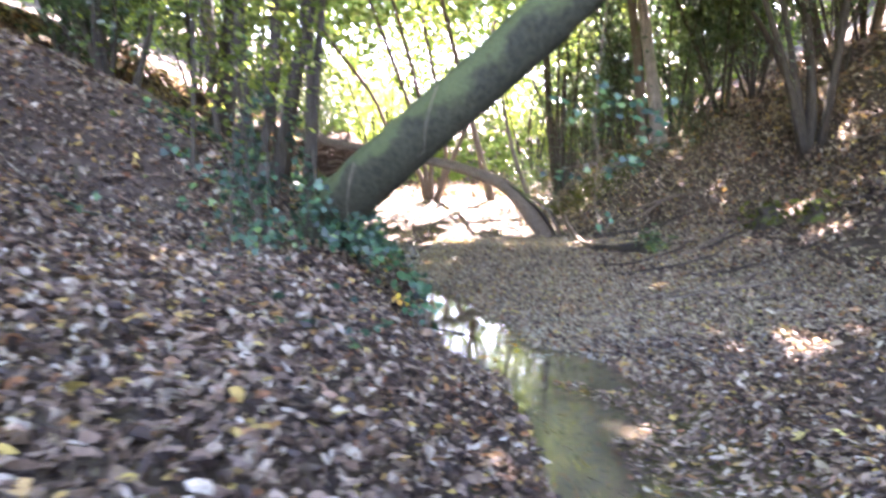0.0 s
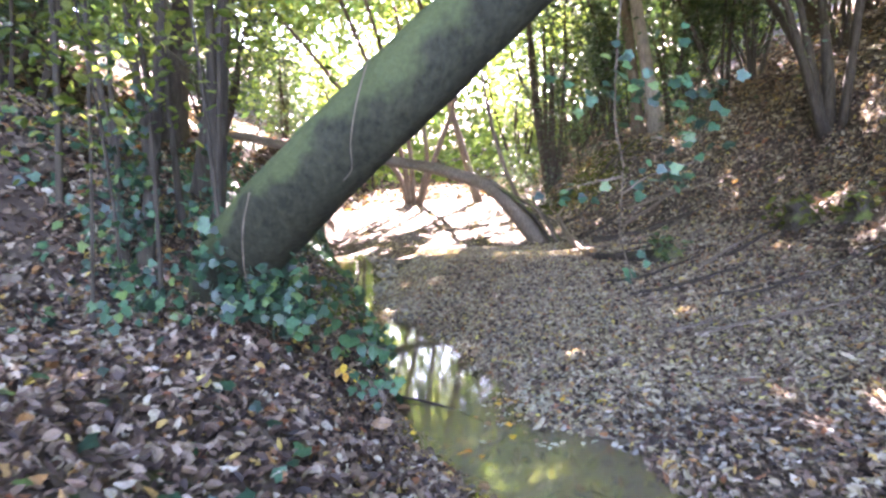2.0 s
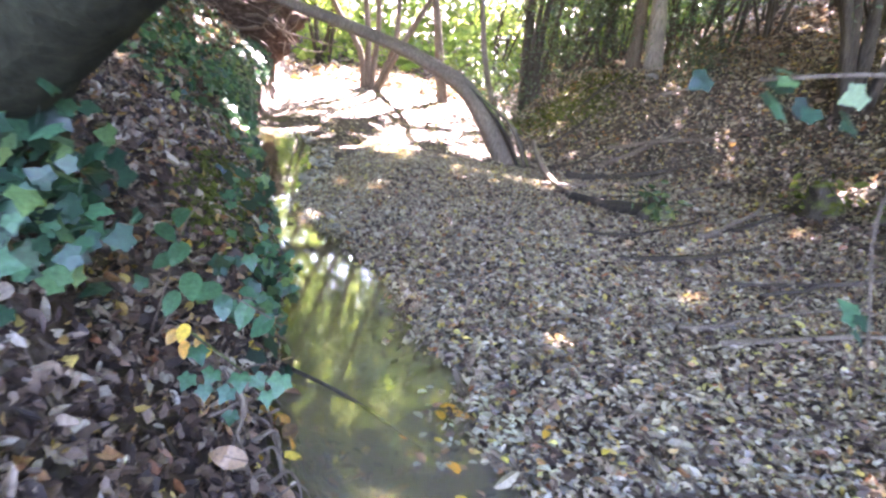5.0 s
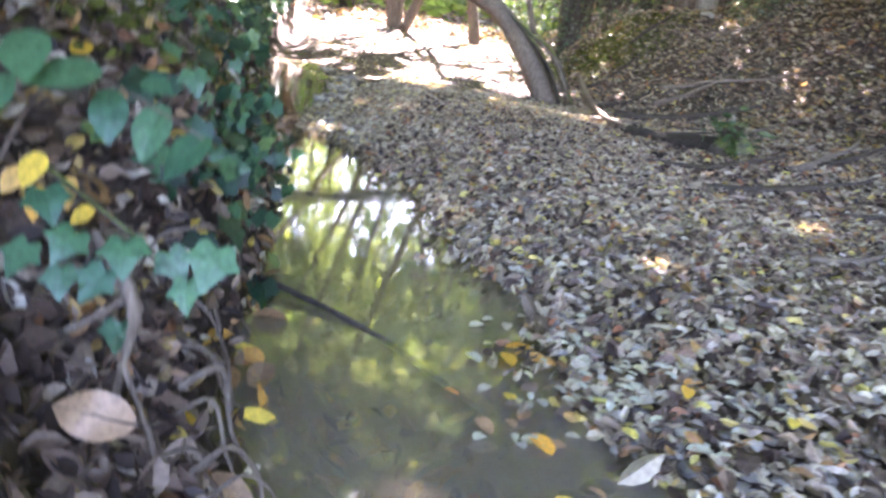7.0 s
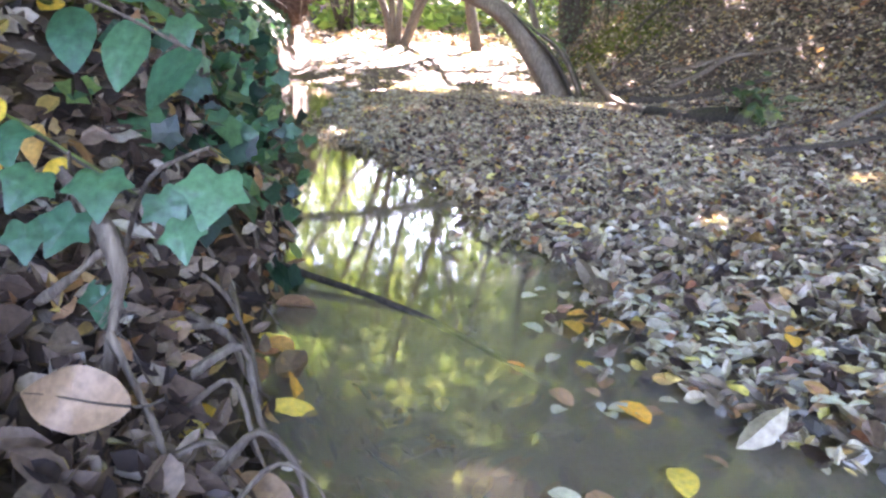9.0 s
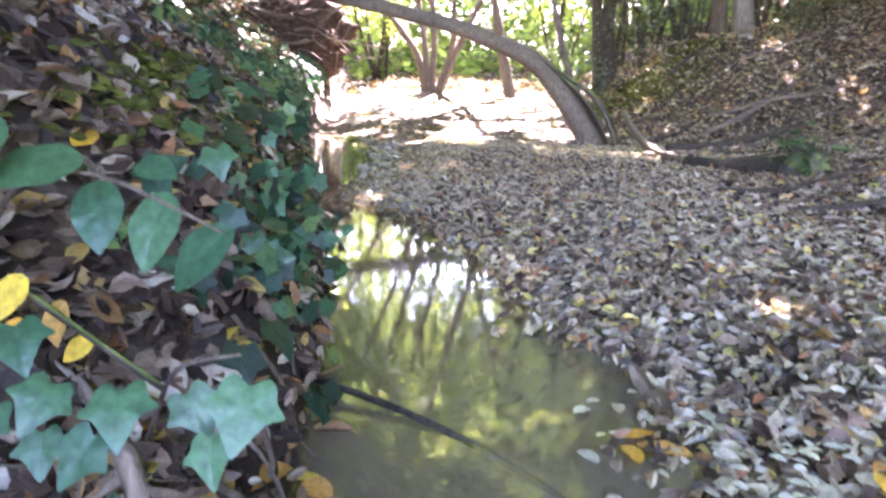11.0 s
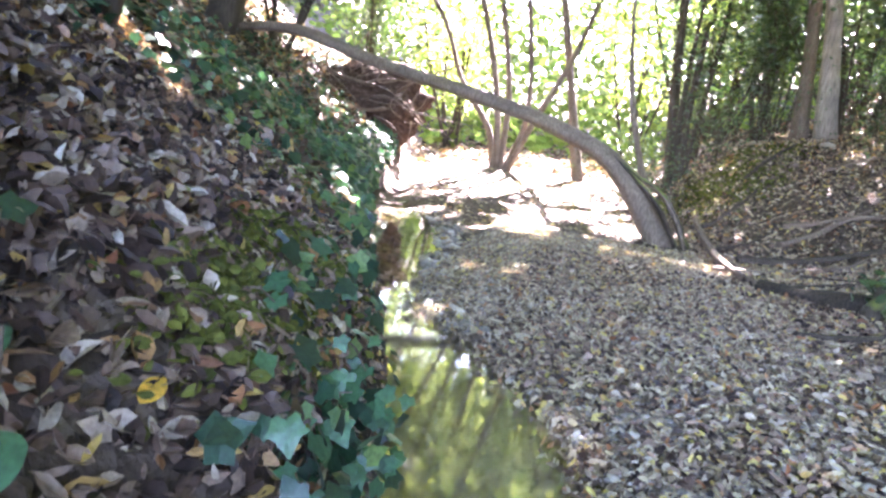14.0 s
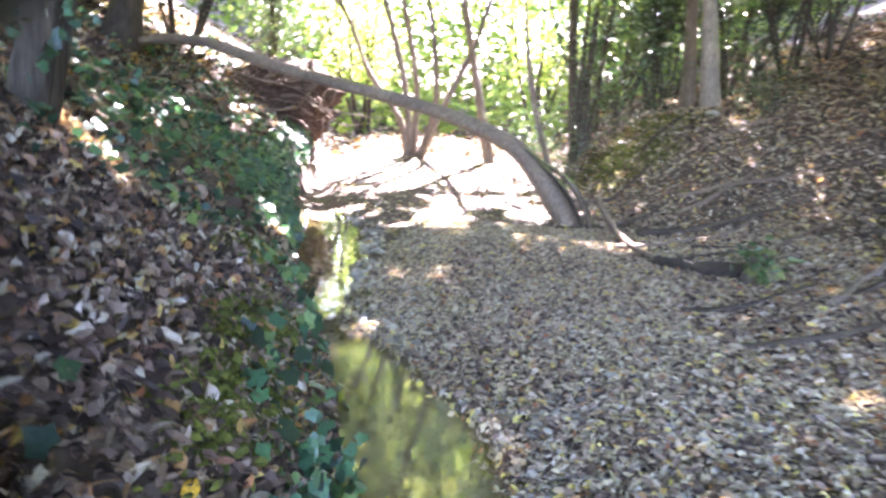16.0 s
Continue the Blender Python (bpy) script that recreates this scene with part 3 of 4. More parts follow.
part("crown", crown_mesh(tips, 0.6, 90, 0.12, 8), stems)


def thicket(place, n, hgt, seed, label, radius=0.06, per=60, leaf=0.08, lean_out=0.35, material=None):
    """Several stems from one foot, with leaves along them."""
    r = np.random.RandomState(seed)
    root = thing("bush", (*place, gz(*place)), label, "bush")
    cs = []
    for i in range(n):
        a = r.uniform(0, 6.28)
        q = np.array((math.cos(a) * lean_out * hgt * r.rand(), math.sin(a) * lean_out * hgt * r.rand(), hgt * r.uniform(0.6, 1.1)))
        path = limb_path((math.cos(a) * 0.12, math.sin(a) * 0.12, -0.1), q, 0.1 * hgt * 0.4, r)
        part("stem", mesh_from("stem", *tube(path, np.linspace(radius, radius * 0.35, 5) * r.uniform(0.6, 1.3), 8, 0.08, seed + i, sub=3), m_dark_bark, True), root)
        cs += [path[2], path[3], path[4], path[4] + r.normal(0, 0.3, 3)]
    part("foliage", crown_mesh(cs, 0.3, per, leaf, seed + 3, material), root)
    return root


thicket((2.5, 19.6), 7, 4.5, 31, "dark many-stemmed shrub on the mossy bank", 0.09, 70, 0.1, 0.35, m_ever)
thicket((6.4, 14.9), 5, 4.0, 32, "dark many-stemmed stump with sprouting twigs", 0.12, 30, 0.08, 0.35, m_ever)
for i, (x, y, h) in enumerate([(2.1, 18.4, 0.6), (3.1, 19.3, 0.9), (1.7, 20.6, 0.8), (3.9, 20.3, 1.2), (5.6, 19.4, 1.0), (5.2, 17.9, 0.5)]):
    thicket((x, y), 7, h, 340 + i, "low dry undergrowth at the foot of the shrubs", 0.012, 26, 0.06, 0.9, m_ever)
thicket((3.4, 22.5), 6, 4.5, 33, "leafy shrub at the edge of the wood", 0.07, 110)
thicket((1.9, 25), 6, 4.0, 34, "sunlit leafy shrub upstream", 0.06, 130)
thicket((-2.6, 24), 6, 4.0, 35, "sunlit leafy shrub upstream", 0.06, 130)
# saplings on the near bank behind the leaning tree
for i, (x, y, h, r0, dx) in enumerate([(-0.45, 7.15, 3.2, 0.034, 0.06), (-0.8, 8.6, 3.6, 0.065, 0.36), (-0.2, 7.5, 3.2, 0.03, 0.1), (-0.12, 7.3, 3.4, 0.028, 0.02), (-0.62, 7.7, 3.2, 0.028, -0.08), (-0.9, 7.2, 3.0, 0.02, -0.04),
                                       (0.0, 7.05, 2.2, 0.018, 0.05), (0.12, 6.85, 1.9, 0.012, -0.06), (-0.26, 6.95, 2.4, 0.012, -0.05), (-0.35, 7.45, 2.8, 0.022, 0.03), (-0.5, 7.1, 3.0, 0.018, 0.0),
                                       (-1.05, 8.1, 3.0, 0.024, -0.1), (-0.4, 6.6, 2.2, 0.01, 0.02), (-0.75, 8.6, 3.8, 0.045, 0.1), (-0.2, 6.55, 2.0, 0.009, -0.1)]):
    z = gz(x, y)
    tree("sapling", (x, y, z), (x + dx * 3, y + 0.2, z + h), r0, "thin dark sapling among ivy on the bank", m_dark_bark, 80 + i, limbs=4, per=22, leaf=0.05, reach=0.5,
         spread=0.2, group="saplings on the bank")

# the torn root plate with its tangle of pale branches on the far bank
heap_l = np.array((-2.9, 18.4, gz(-2.9, 18.4)))
heap = thing("root_plate", tuple(heap_l), "torn earthy root plate with a tangle of pale branches", "root plate")
bm = bmesh.new()
bmesh.ops.create_icosphere(bm, subdivisions=4, radius=1.0)
for v in bm.verts:
    k = 1 + 0.35 * noise.noise(v.co * 1.7) + 0.18 * noise.noise(v.co * 4.5) + 0.08 * noise.noise(v.co * 11)
    v.co = (Vector((v.co.x * 1.25, v.co.y * 0.6, v.co.z * 0.75)) * k + Vector((-0.3, 0.5, 0.35))) * S
me = bpy.data.meshes.new("earth")
bm.to_mesh(me)
bm.free()
me.materials.append(m_earth)
me.polygons.foreach_set("use_smooth", np.ones(len(me.polygons), bool))
part("earth", me, heap, "crumbling red-brown earth")
for i in range(44):
    p = np.array((rs.uniform(-1.2, 0.9), rs.uniform(-0.35, 0.1), rs.uniform(0, 0.9)))
    q = p + np.array((rs.normal(0.35, 0.6), rs.uniform(-0.5, 0.1), rs.uniform(-0.5, 0.9)))
    r0 = rs.uniform(0.005, 0.018) if i > 4 else 0.034
    if i <= 4:
        q = p + np.array((rs.uniform(0.8, 1.5) * (1 if i % 2 else -0.6), -0.3, rs.uniform(-0.3, 0.7)))
    part("branch", mesh_from("branch", *tube(limb_path(p, q, 0.14, rs), np.linspace(r0, r0 * 0.4, 5), 7, 0.12, 90 + i, sub=3), m_root, True), heap)

# the wood all around: many trees, thinner upstream where the light comes in
wr = np.random.RandomState(77)
count = 0
while count < 64:
    x, y = wr.uniform(-26, 26), wr.uniform(-12, 46)
    clear = abs(x + 0.15 * (y - 10)) < (2.6 + max(0, y - 16) * 0.12)
    if clear or (-3.8 < x < 6 and y < 19) or (y > 20 and abs(x) < 9 and wr.rand() < 0.45):
        continue
    z = gz(x, y)
    h = wr.uniform(7, 12)
    tree("woodland_tree", (x, y, z), (x + wr.normal(0, 0.8), y + wr.normal(0, 0.8), z + h), wr.uniform(0.1, 0.24), "slender woodland tree with a loose green crown",
         m_dark_bark if wr.rand() < 0.6 else m_dead_wood, 200 + count, limbs=7, per=55, leaf=0.2, spread=0.75, reach=2.6, crown_from=0.3, group="trees of the wood")
    count += 1

# closed leaf roof over the near brook, open above the sunlit bed upstream
cr = np.random.RandomState(9)
N = 95000
P = np.stack([cr.uniform(-22, 24, N), cr.uniform(-6, 23.5, N), cr.uniform(7.0, 11.0, N)], 1)
fx, fy = P[:, 0] - P[:, 2] * sun_dir.x / sun_dir.z, P[:, 1] - P[:, 2] * sun_dir.y / sun_dir.z
gap = ripple(fx, fy, 3.2, 21) + 0.7 * ripple(fx, fy, 8.0, 22)
pool = (fx > 0.2) & (fx < 1.75) & (fy > 4.5) & (fy < 9.8)
P = P[((gap < 0.85) | pool) & (gap < 1.6 * pool + 0.85 - 0.6 * np.clip((fx - 4.2) / 2, 0, 1) * (fy > 8.5)) & (P[:, 1] > 1.5 - 0.15 * P[:, 0]) & ~((fy > 13.4 + 0.7 * ripple(fx, fy, 2.5, 23)) & (fx > -1.9 - 0.22 * (fy - 14)) & (fx < 2.6) & (ripple(fx, fy, 2.6, 24) + 0.9 * ripple(fx * 0.5, fy, 7.0, 25) > 0.08))]
roof_n = cr.normal(0, 0.5, P.shape) + (0, 0, 1)
PLAIN = [(np.array([(0, -0.5, 0), (0.27, 0, 0.06), (0, 0.5, 0.02), (-0.27, 0, 0.06)]), [(0, 1, 2), (0, 2, 3)])]
roof = new("canopy_leaves", leaf_cloud("canopy_leaves", P, roof_n, cr.uniform(0, 6.28, len(P)), cr.uniform(0.42, 0.75, len(P)), PLAIN, m_canopy))
tagged(roof, "closed roof of small green leaves overhead", "foliage", kind="stuff")
# the sunlit wood upstream, rising behind the clearing
N = 185000
hgt = cr.uniform(0, 1, N) ** 1.5 * 36
P = np.stack([cr.uniform(-36, 38, N), 23.5 + 0.93 * hgt + cr.uniform(0, 10, N), hgt + 1.0], 1)
gap = ripple(P[:, 0], P[:, 2] * 1.2, 0.8, 31) + 0.6 * ripple(P[:, 0], P[:, 2], 2.4, 32)
P = P[gap < np.where(P[:, 2] < 13, 1.15, 0.72)]
back = new("far_foliage", leaf_cloud("far_foliage", P, cr.normal(0, 1, P.shape) + (0, 0, 0.4), cr.uniform(0, 6.28, len(P)), cr.uniform(0.25, 0.45, len(P)) * (1 + 1.8 * np.clip((P[:, 2] - 8) / 7, 0, 1)), PLAIN, m_canopy))
tagged(back, "sunlit leaves of the wood upstream", "foliage", kind="stuff")
# evergreen shrubs that darken the slopes
for i, (x, y, h, n) in enumerate([(4.2, 21.5, 3.6, 90), (7.2, 20.5, 3.4, 90), (6.4, 24, 4, 110), (10, 21, 4, 110),
                                  (-3.2, 10.2, 1.8, 60), (-4.6, 11.6, 2.4, 80), (-5.4, 9.0, 2.2, 70), (-4.4, 17.4, 2.4, 90), (-5.8, 14.2, 3.0, 90), (-3.9, 20.5, 2.4, 100), (-6.4, 19, 3.2, 110), (11.5, 14, 4, 100), (6.2, 22.2, 4.6, 120), (8.2, 23.6, 5.2, 130), (5.2, 24.5, 5, 120), (11, 25, 6, 130), (-6.5, 8.0, 2.2, 70), (-8.5, 10.5, 3.0, 90), (-7.5, 5.5, 2.0, 60), (-10, 8, 3, 80), (7.0, 26.5, 7, 150), (9.5, 27.5, 7, 150), (12.5, 22, 6, 130), (13, 18, 5, 120), (4.6, 28, 6, 130), (3.0, 21.0, 3.4, 90), (5.4, 20.6, 3.6, 90), (4.0, 24.2, 5.0, 130), (8.6, 19.0, 4.2, 120), (6.6, 20.8, 4.2, 120)]):
    thicket((x, y), 6, h, 300 + i, "dark evergreen shrub on the wooded slope", 0.045, n, 0.085 if h < 3.3 or (x > 7.2 and y < 20) else 0.125, 0.5, m_ever)

# ---------------------------------------------------------------- leaf litter, pebbles, ivy
DEAD = [oval(0.26, 0.35, 0.2), oval(0.3, -0.2, 0.28), oval(0.34, 0.3, 0.12), oval(0.42, -0.25, 0.16), oval(0.5, 0.2, 0.2), oval(0.3, 0.12, -0.12), ivy_blade(2.4), oval(0.38, 0.5, 0.22), oval(0.6, 0.15, 0.3)]


def litter(name, n, box, keep, size, material, seed, tilt=0.28, templates=OVALS, lift=0.012, label="", category="leaves"):
    r = np.random.RandomState(seed)
    x, y = r.uniform(box[0], box[1], n), r.uniform(box[2], box[3], n)
    x, y = (a[keep(x, y)] for a in (x, y))
    z = np.maximum(height(x, y), 0.0 if category == 'leaves' and name == 'leaf_litter' else -1.0)
    P = np.stack([x, y, z + lift + r.uniform(0, 0.02, len(x))], 1)
    nn = tilted(slope_normal(x, y), tilt, r)
    s = r.uniform(size[0], size[1], len(x))
    ob = new(name, leaf_cloud(name, P, nn, r.uniform(0, 6.28, len(x)), s, templates, material))
    return tagged(ob, label, category, kind="stuff")


def on_left(x, y):
    return x < lerp(y, FOOT) - 0.04


def on_bar(x, y):
    return (x > lerp(y, SHORE) - 0.02 - 0.09 * (1 + ripple(x, y, 9, 44)) * np.clip(np.sin(x * 41 + y * 57), 0, 1)) & (x > lerp(y, FOOT) + 0.1)


litter("leaf_litter", 66000, (-3.2, 1.75, 1.6, 9.5), on_left, (0.024, 0.064), m_litter, 1, 0.65, DEAD, label="brown dead leaves strewn over the bank")
litter("leaf_litter", 9000, (-0.9, 1.2, 6.2, 8.9), on_left, (0.022, 0.06), m_litter, 12, 0.7, DEAD, label="brown dead leaves strewn over the bank")
litter("leaf_litter", 9500, (1.15, 2.9, 3.2, 7.1), lambda x, y: (x > lerp(y, FOOT) + 0.25) & (ripple(x, y, 2.6, 46) + 0.5 * ripple(x, y, 7, 47) + (x - 1.75) * 0.9 + (6.4 - y) * 0.25 > 0.0), (0.025, 0.06), m_litter, 13, 0.16,
       label="sodden leaves afloat on the shallows")
litter("leaf_litter", 15000, (-9, 0.5, -3, 22), lambda x, y: on_left(x, y) & ((x < -3) | (y > 9.3) | (y < 1.2)), (0.06, 0.12), m_litter, 2, 0.6, DEAD, label="brown dead leaves strewn over the bank")
litter("leaf_litter", 70000, (0.0, 4.2, 6.6, 14.5), lambda x, y: on_bar(x, y) & (y > 6.6 + 0.9 * np.clip(x - 1.2, 0, 0.6) + 0.4 * ripple(x, y, 3.0, 48)), (0.016, 0.046), m_pale, 3, 0.34, DEAD, label="pale fallen leaves covering the dry stream bed")
litter("leaf_litter", 21000, (0.6, 4.4, 4.2, 13), on_bar, (0.02, 0.055), m_litter, 19, 0.4, DEAD, 0.018, label="browner dead leaves mixed over the stream bed")
litter("leaf_litter", 16000, (-2.5, 9, 3, 24), on_bar, (0.045, 0.1), m_pale, 4, 0.25, label="pale fallen leaves covering the dry stream bed")
litter("leaf_litter", 12000, (2.4, 12, 2, 22), on_bar, (0.045, 0.1), m_litter, 5, 0.3, label="brown dead leaves on the slope")
litter("leaf_litter", 13000, (2.3, 7.5, 9.5, 19.8), on_bar, (0.035, 0.08), m_litter, 20, 0.5, DEAD, 0.02, label="curled dead leaves on the shady slope")
litter("leaf_litter", 4000, (2.3, 7.0, 9.5, 19.8), on_bar, (0.03, 0.07), m_pale, 21, 0.45, DEAD, 0.025, label="pale dead leaves on the shady slope")
litter("sunken_leaves", 1500, (0.8, 2.2, 4.5, 7.6), lambda x, y: (x > lerp(y, FOOT) + 0.05) & (x < lerp(y, SHORE)), (0.04, 0.09), m_litter, 6, 0.15,
       label="dark sodden leaves on the bed of the pool")

pr = np.random.RandomState(14)


def pebble_template(seed):
    r = np.random.RandomState(seed)
    bm = bmesh.new()
    bmesh.ops.create_icosphere(bm, subdivisions=1, radius=0.5)
    for v in bm.verts:
        v.co = Vector((v.co.x * 1.1, v.co.y * 0.85, v.co.z * 0.5)) * r.uniform(0.85, 1.12)
    out = np.array([v.co[:] for v in bm.verts]), [tuple(v.index for v in f.verts) for f in bm.faces]
    bm.free()
    return out


PEBBLES = [pebble_template(i) for i in range(3)]
litter("pebbles", 9500, (0.3, 3.0, 6.6, 11.5), lambda x, y: on_bar(x, y) & (ripple(x, y, 2.2, 41) > -0.15), (0.012, 0.05), m_stone, 8, 0.2, PEBBLES, 0.0, "small rounded stream pebbles among leaves", "pebbles")
litter("pebbles", 1500, (-1.2, 0.9, 9.5, 15), lambda x, y: (x > lerp(y, FOOT)) & (x < lerp(y, SHORE) + 0.25), (0.02, 0.11), m_stone, 9, 0.2, PEBBLES, 0.0, "wet stones in the narrow trickle", "pebbles")


def stone(place, size, seed):
    v, f = pebble_template(seed)
    ob = new("stone", mesh_from("stone", v * size, f, m_stone, True))
    ob.location = Vector((*place, gz(*place) + size * 0.1)) * S
    ob.rotation_euler = (0, 0, seed)
    return tagged(ob, "smooth grey stone lying among leaves", "stone", "stones of the stream bed")


for i, (x, y, s) in enumerate([(1.6, 9.35, 0.13), (-0.1, 11.5, 0.16), (0.1, 11.0, 0.12), (-0.25, 12.0, 0.15), (2.0, 8.4, 0.09), (1.3, 9.9, 0.12), (0.3, 10.1, 0.1), (4.6, 18.6, 0.28), (5.1, 18.4, 0.2)]):
    stone((x, y), s, i + 20)


def ivy_patch(n, box, keep, size, seed, label, out=0.03, droop=0.0):
    r = np.random.RandomState(seed)
    x, y = r.uniform(box[0], box[1], n), r.uniform(box[2], box[3], n)
    x, y = (a[keep(x, y, r)] for a in (x, y))
    nn = slope_normal(x, y)
    P = np.stack([x, y, height(x, y)], 1) + nn * r.uniform(0.01, out, (len(x), 1))
    nn = tilted(nn + np.array((0, -0.35, 0.15)), 0.55, r)
    ob = new("ivy", leaf_cloud("ivy", P, nn, r.uniform(0, 6.28, len(x)), r.uniform(size[0], size[1], len(x)), IVIES, m_ivy))
    return tagged(ob, label, "ivy", kind="stuff")


def edge_band(lo, hi):
    return lambda x, y, r: (lerp(y, FOOT) - x > lo) & (lerp(y, FOOT) - x < hi)


ivy_patch(430, (-0.4, 0.85, 7.2, 9.2), lambda x, y, r: edge_band(-0.03, 0.3)(x, y, r) & (ripple(x, y, 5, 51) > -0.25), (0.045, 0.08), 1, "glossy ivy trailing over the edge of the bank", 0.07)
ivy_patch(2300, (-3.2, 0.6, 8.6, 15), lambda x, y, r: edge_band(0.12, 1.5)(x, y, r) & (ripple(x, y, 2.5, 52) > -0.45), (0.04, 0.08), 2, "ivy spreading up the steep bank", 0.08)
ivy_patch(6000, (-6, 0.3, 10, 22), lambda x, y, r: edge_band(0.6, 3.5)(x, y, r) & (ripple(x, y, 2.0, 53) > -0.1), (0.05, 0.1), 3, "ivy spreading up the steep bank", 0.15)
ivy_patch(1900, (-1.9, 0.6, 7.0, 11), lambda x, y, r: edge_band(0.1, 2.2)(x, y, r) & (ripple(x, y, 3.0, 56) > 0.12), (0.035, 0.068), 6, "sparse ivy among dead leaves", 0.07)
ivy_patch(420, (-2.6, 0.9, 4.6, 8.2), lambda x, y, r: edge_band(0.35, 3.2)(x, y, r) & (ripple(x, y, 3.2, 54) > 0.35), (0.035, 0.07), 4, "sparse ivy among dead leaves", 0.06)


def moss_patch(n, c, spread, seed, coarse=1.0):
    r = np.random.RandomState(seed)
    xy = np.array(c) + r.normal(0, 1, (n, 2)) * spread
    x, y = xy[:, 0], xy[:, 1]
    nn = slope_normal(x, y)
    P = np.stack([x, y, height(x, y)], 1) + nn * r.uniform(0.005, 0.035, (n, 1))
    ob = new("moss", leaf_cloud("moss", P, tilted(nn, 0.6, r), r.uniform(0, 6.28, n), r.uniform(0.018, 0.04, n) * coarse, SMALL, m_moss))
    return tagged(ob, "cushion of green moss on the bank", "moss", kind="stuff")


moss_patch(1600, (0.42, 7.62), (0.05, 0.12), 1)
moss_patch(1600, (0.28, 8.15), (0.06, 0.16), 2)
moss_patch(900, (0.0, 8.9), (0.08, 0.16), 3)
moss_patch(2400, (3.0, 17.9), (0.5, 0.5), 4, 2.2)
moss_patch(1100, (3.8, 18.9), (0.4, 0.3), 5, 2.2)
litter("leaf_litter", 15000, (-8, 10, 20, 36), lambda x, y: height(x, y) > 0.1, (0.12, 0.25), m_litter, 18, 0.4, label="brown dead leaves upstream")
litter("leaf_litter", 14000, (-15, -2.5, 3, 22), on_left, (0.1, 0.2), m_litter, 16, 0.5, label="brown dead leaves strewn over the hillside")
litter("leaf_litter", 9000, (5, 15, 6, 26), on_bar, (0.1, 0.19), m_litter, 17, 0.4, label="brown dead leaves strewn over the hillside")

# the ivy mound at the foot of the leaning tree
mr = np.random.RandomState(61)
P = np.concatenate([np.array(c) + mr.normal(0, 1, (k, 3)) * sp for c, k, sp in (((0.43, 6.42, 0.86), 190, (0.08, 0.07, 0.07)), ((0.54, 6.48, 0.75), 110, (0.06, 0.07, 0.06)), ((0.1, 6.34, 0.85), 60, (0.11, 0.09, 0.06)),
                                                                               ((0.34, 6.36, 1.02), 60, (0.08, 0.03, 0.06)), ((-0.3, 6.45, 0.8), 30, (0.16, 0.1, 0.05)), ((0.66, 7.5, 0.31), 90, (0.04, 0.13, 0.06)))])
P[:, 2] = np.maximum(P[:, 2], height(P[:, 0], P[:, 1]) + 0.02)
mound = new("ivy", leaf_cloud("ivy", P, tilted(np.tile((0.1, -0.6, 0.6), (len(P), 1)), 0.75, mr), mr.uniform(0, 6.28, len(P)), mr.uniform(0.032, 0.056, len(P)), IVIES, m_ivy))
tagged(mound, "thick mound of glossy ivy round the tree foot", "ivy", kind="stuff")

cl = np.random.RandomState(62)
C = clumps([(-0.43, 7.1, 1.0), (-0.42, 7.1, 1.3), (0.0, 7.0, 1.05), (-0.4, 7.2, 1.1), (0.05, 6.85, 0.9), (-0.4, 7.1, 1.7), (-0.5, 6.9, 1.0), (-0.2, 6.6, 0.85), (-0.45, 8.2, 1.5)], (0.07, 0.07, 0.16), 55, cl)
C[:, 2] = np.maximum(C[:, 2], height(C[:, 0], C[:, 1]) + 0.03)
climb = new("ivy", leaf_cloud("ivy", C, tilted(np.tile((0.1, -0.7, 0.5), (len(C), 1)), 0.75, cl), cl.uniform(0, 6.28, len(C)), cl.uniform(0.03, 0.055, len(C)), IVIES, m_ivy))
tagged(climb, "ivy climbing the thin saplings", "ivy", kind="stuff")

# ---------------------------------------------------------------- near plants at the pool's edge
def fine_blade(outline, fold, droop):
    """A leaf from half its outline, rounded and with a vein crease down the middle; stalk at -y."""
    o = np.array(outline + [(-x, y) for x, y in outline[::-1][1:-1]], float)
    k = np.arange(len(o) + 1)
    t = np.arange(0, len(o), 0.34)
    loop = np.concatenate([o, o[:1]])
    q = np.stack([np.interp(t, k, loop[:, 0]), np.interp(t, k, loop[:, 1])], 1)
    q = (np.roll(q, 1, 0) + 2.5 * q + np.roll(q, -1, 0)) / 4.5
    V, n = [(0, 0, 0)], len(q)
    for f in (0.35, 0.7, 1.0):
        for x, y in q * f:
            V.append((x, y, fold * abs(x) - droop * (x * x + y * y) + 0.012 * f * math.sin(5 * math.atan2(y, x) + 1)))
    F = [(0, 1 + i, 1 + (i + 1) % n) for i in range(n)]
    for r in range(2):
        F += [(1 + r * n + i, 1 + (r + 1) * n + i, 1 + (r + 1) * n + (i + 1) % n, 1 + r * n + (i + 1) % n) for i in range(n)]
    return np.array(V), F


IVY_HALF = [(0, -0.28), (0.22, -0.44), (0.36, -0.3), (0.38, -0.12), (0.58, 0.08), (0.34, 0.14), (0.25, 0.28), (0.1, 0.5), (0, 0.66)]
BRAMBLE_HALF = [(0, -0.5), (0.2, -0.42), (0.33, -0.2), (0.35, 0.05), (0.24, 0.3), (0.08, 0.5), (0, 0.6)]


def blade(kind, size, material, nick=0):
    v, f = fine_blade(IVY_HALF if kind == "ivy" else BRAMBLE_HALF, 0.1 + 0.06 * nick, 0.15 + 0.12 * nick)
    return mesh_from("leaf", v * size, f, material, True)


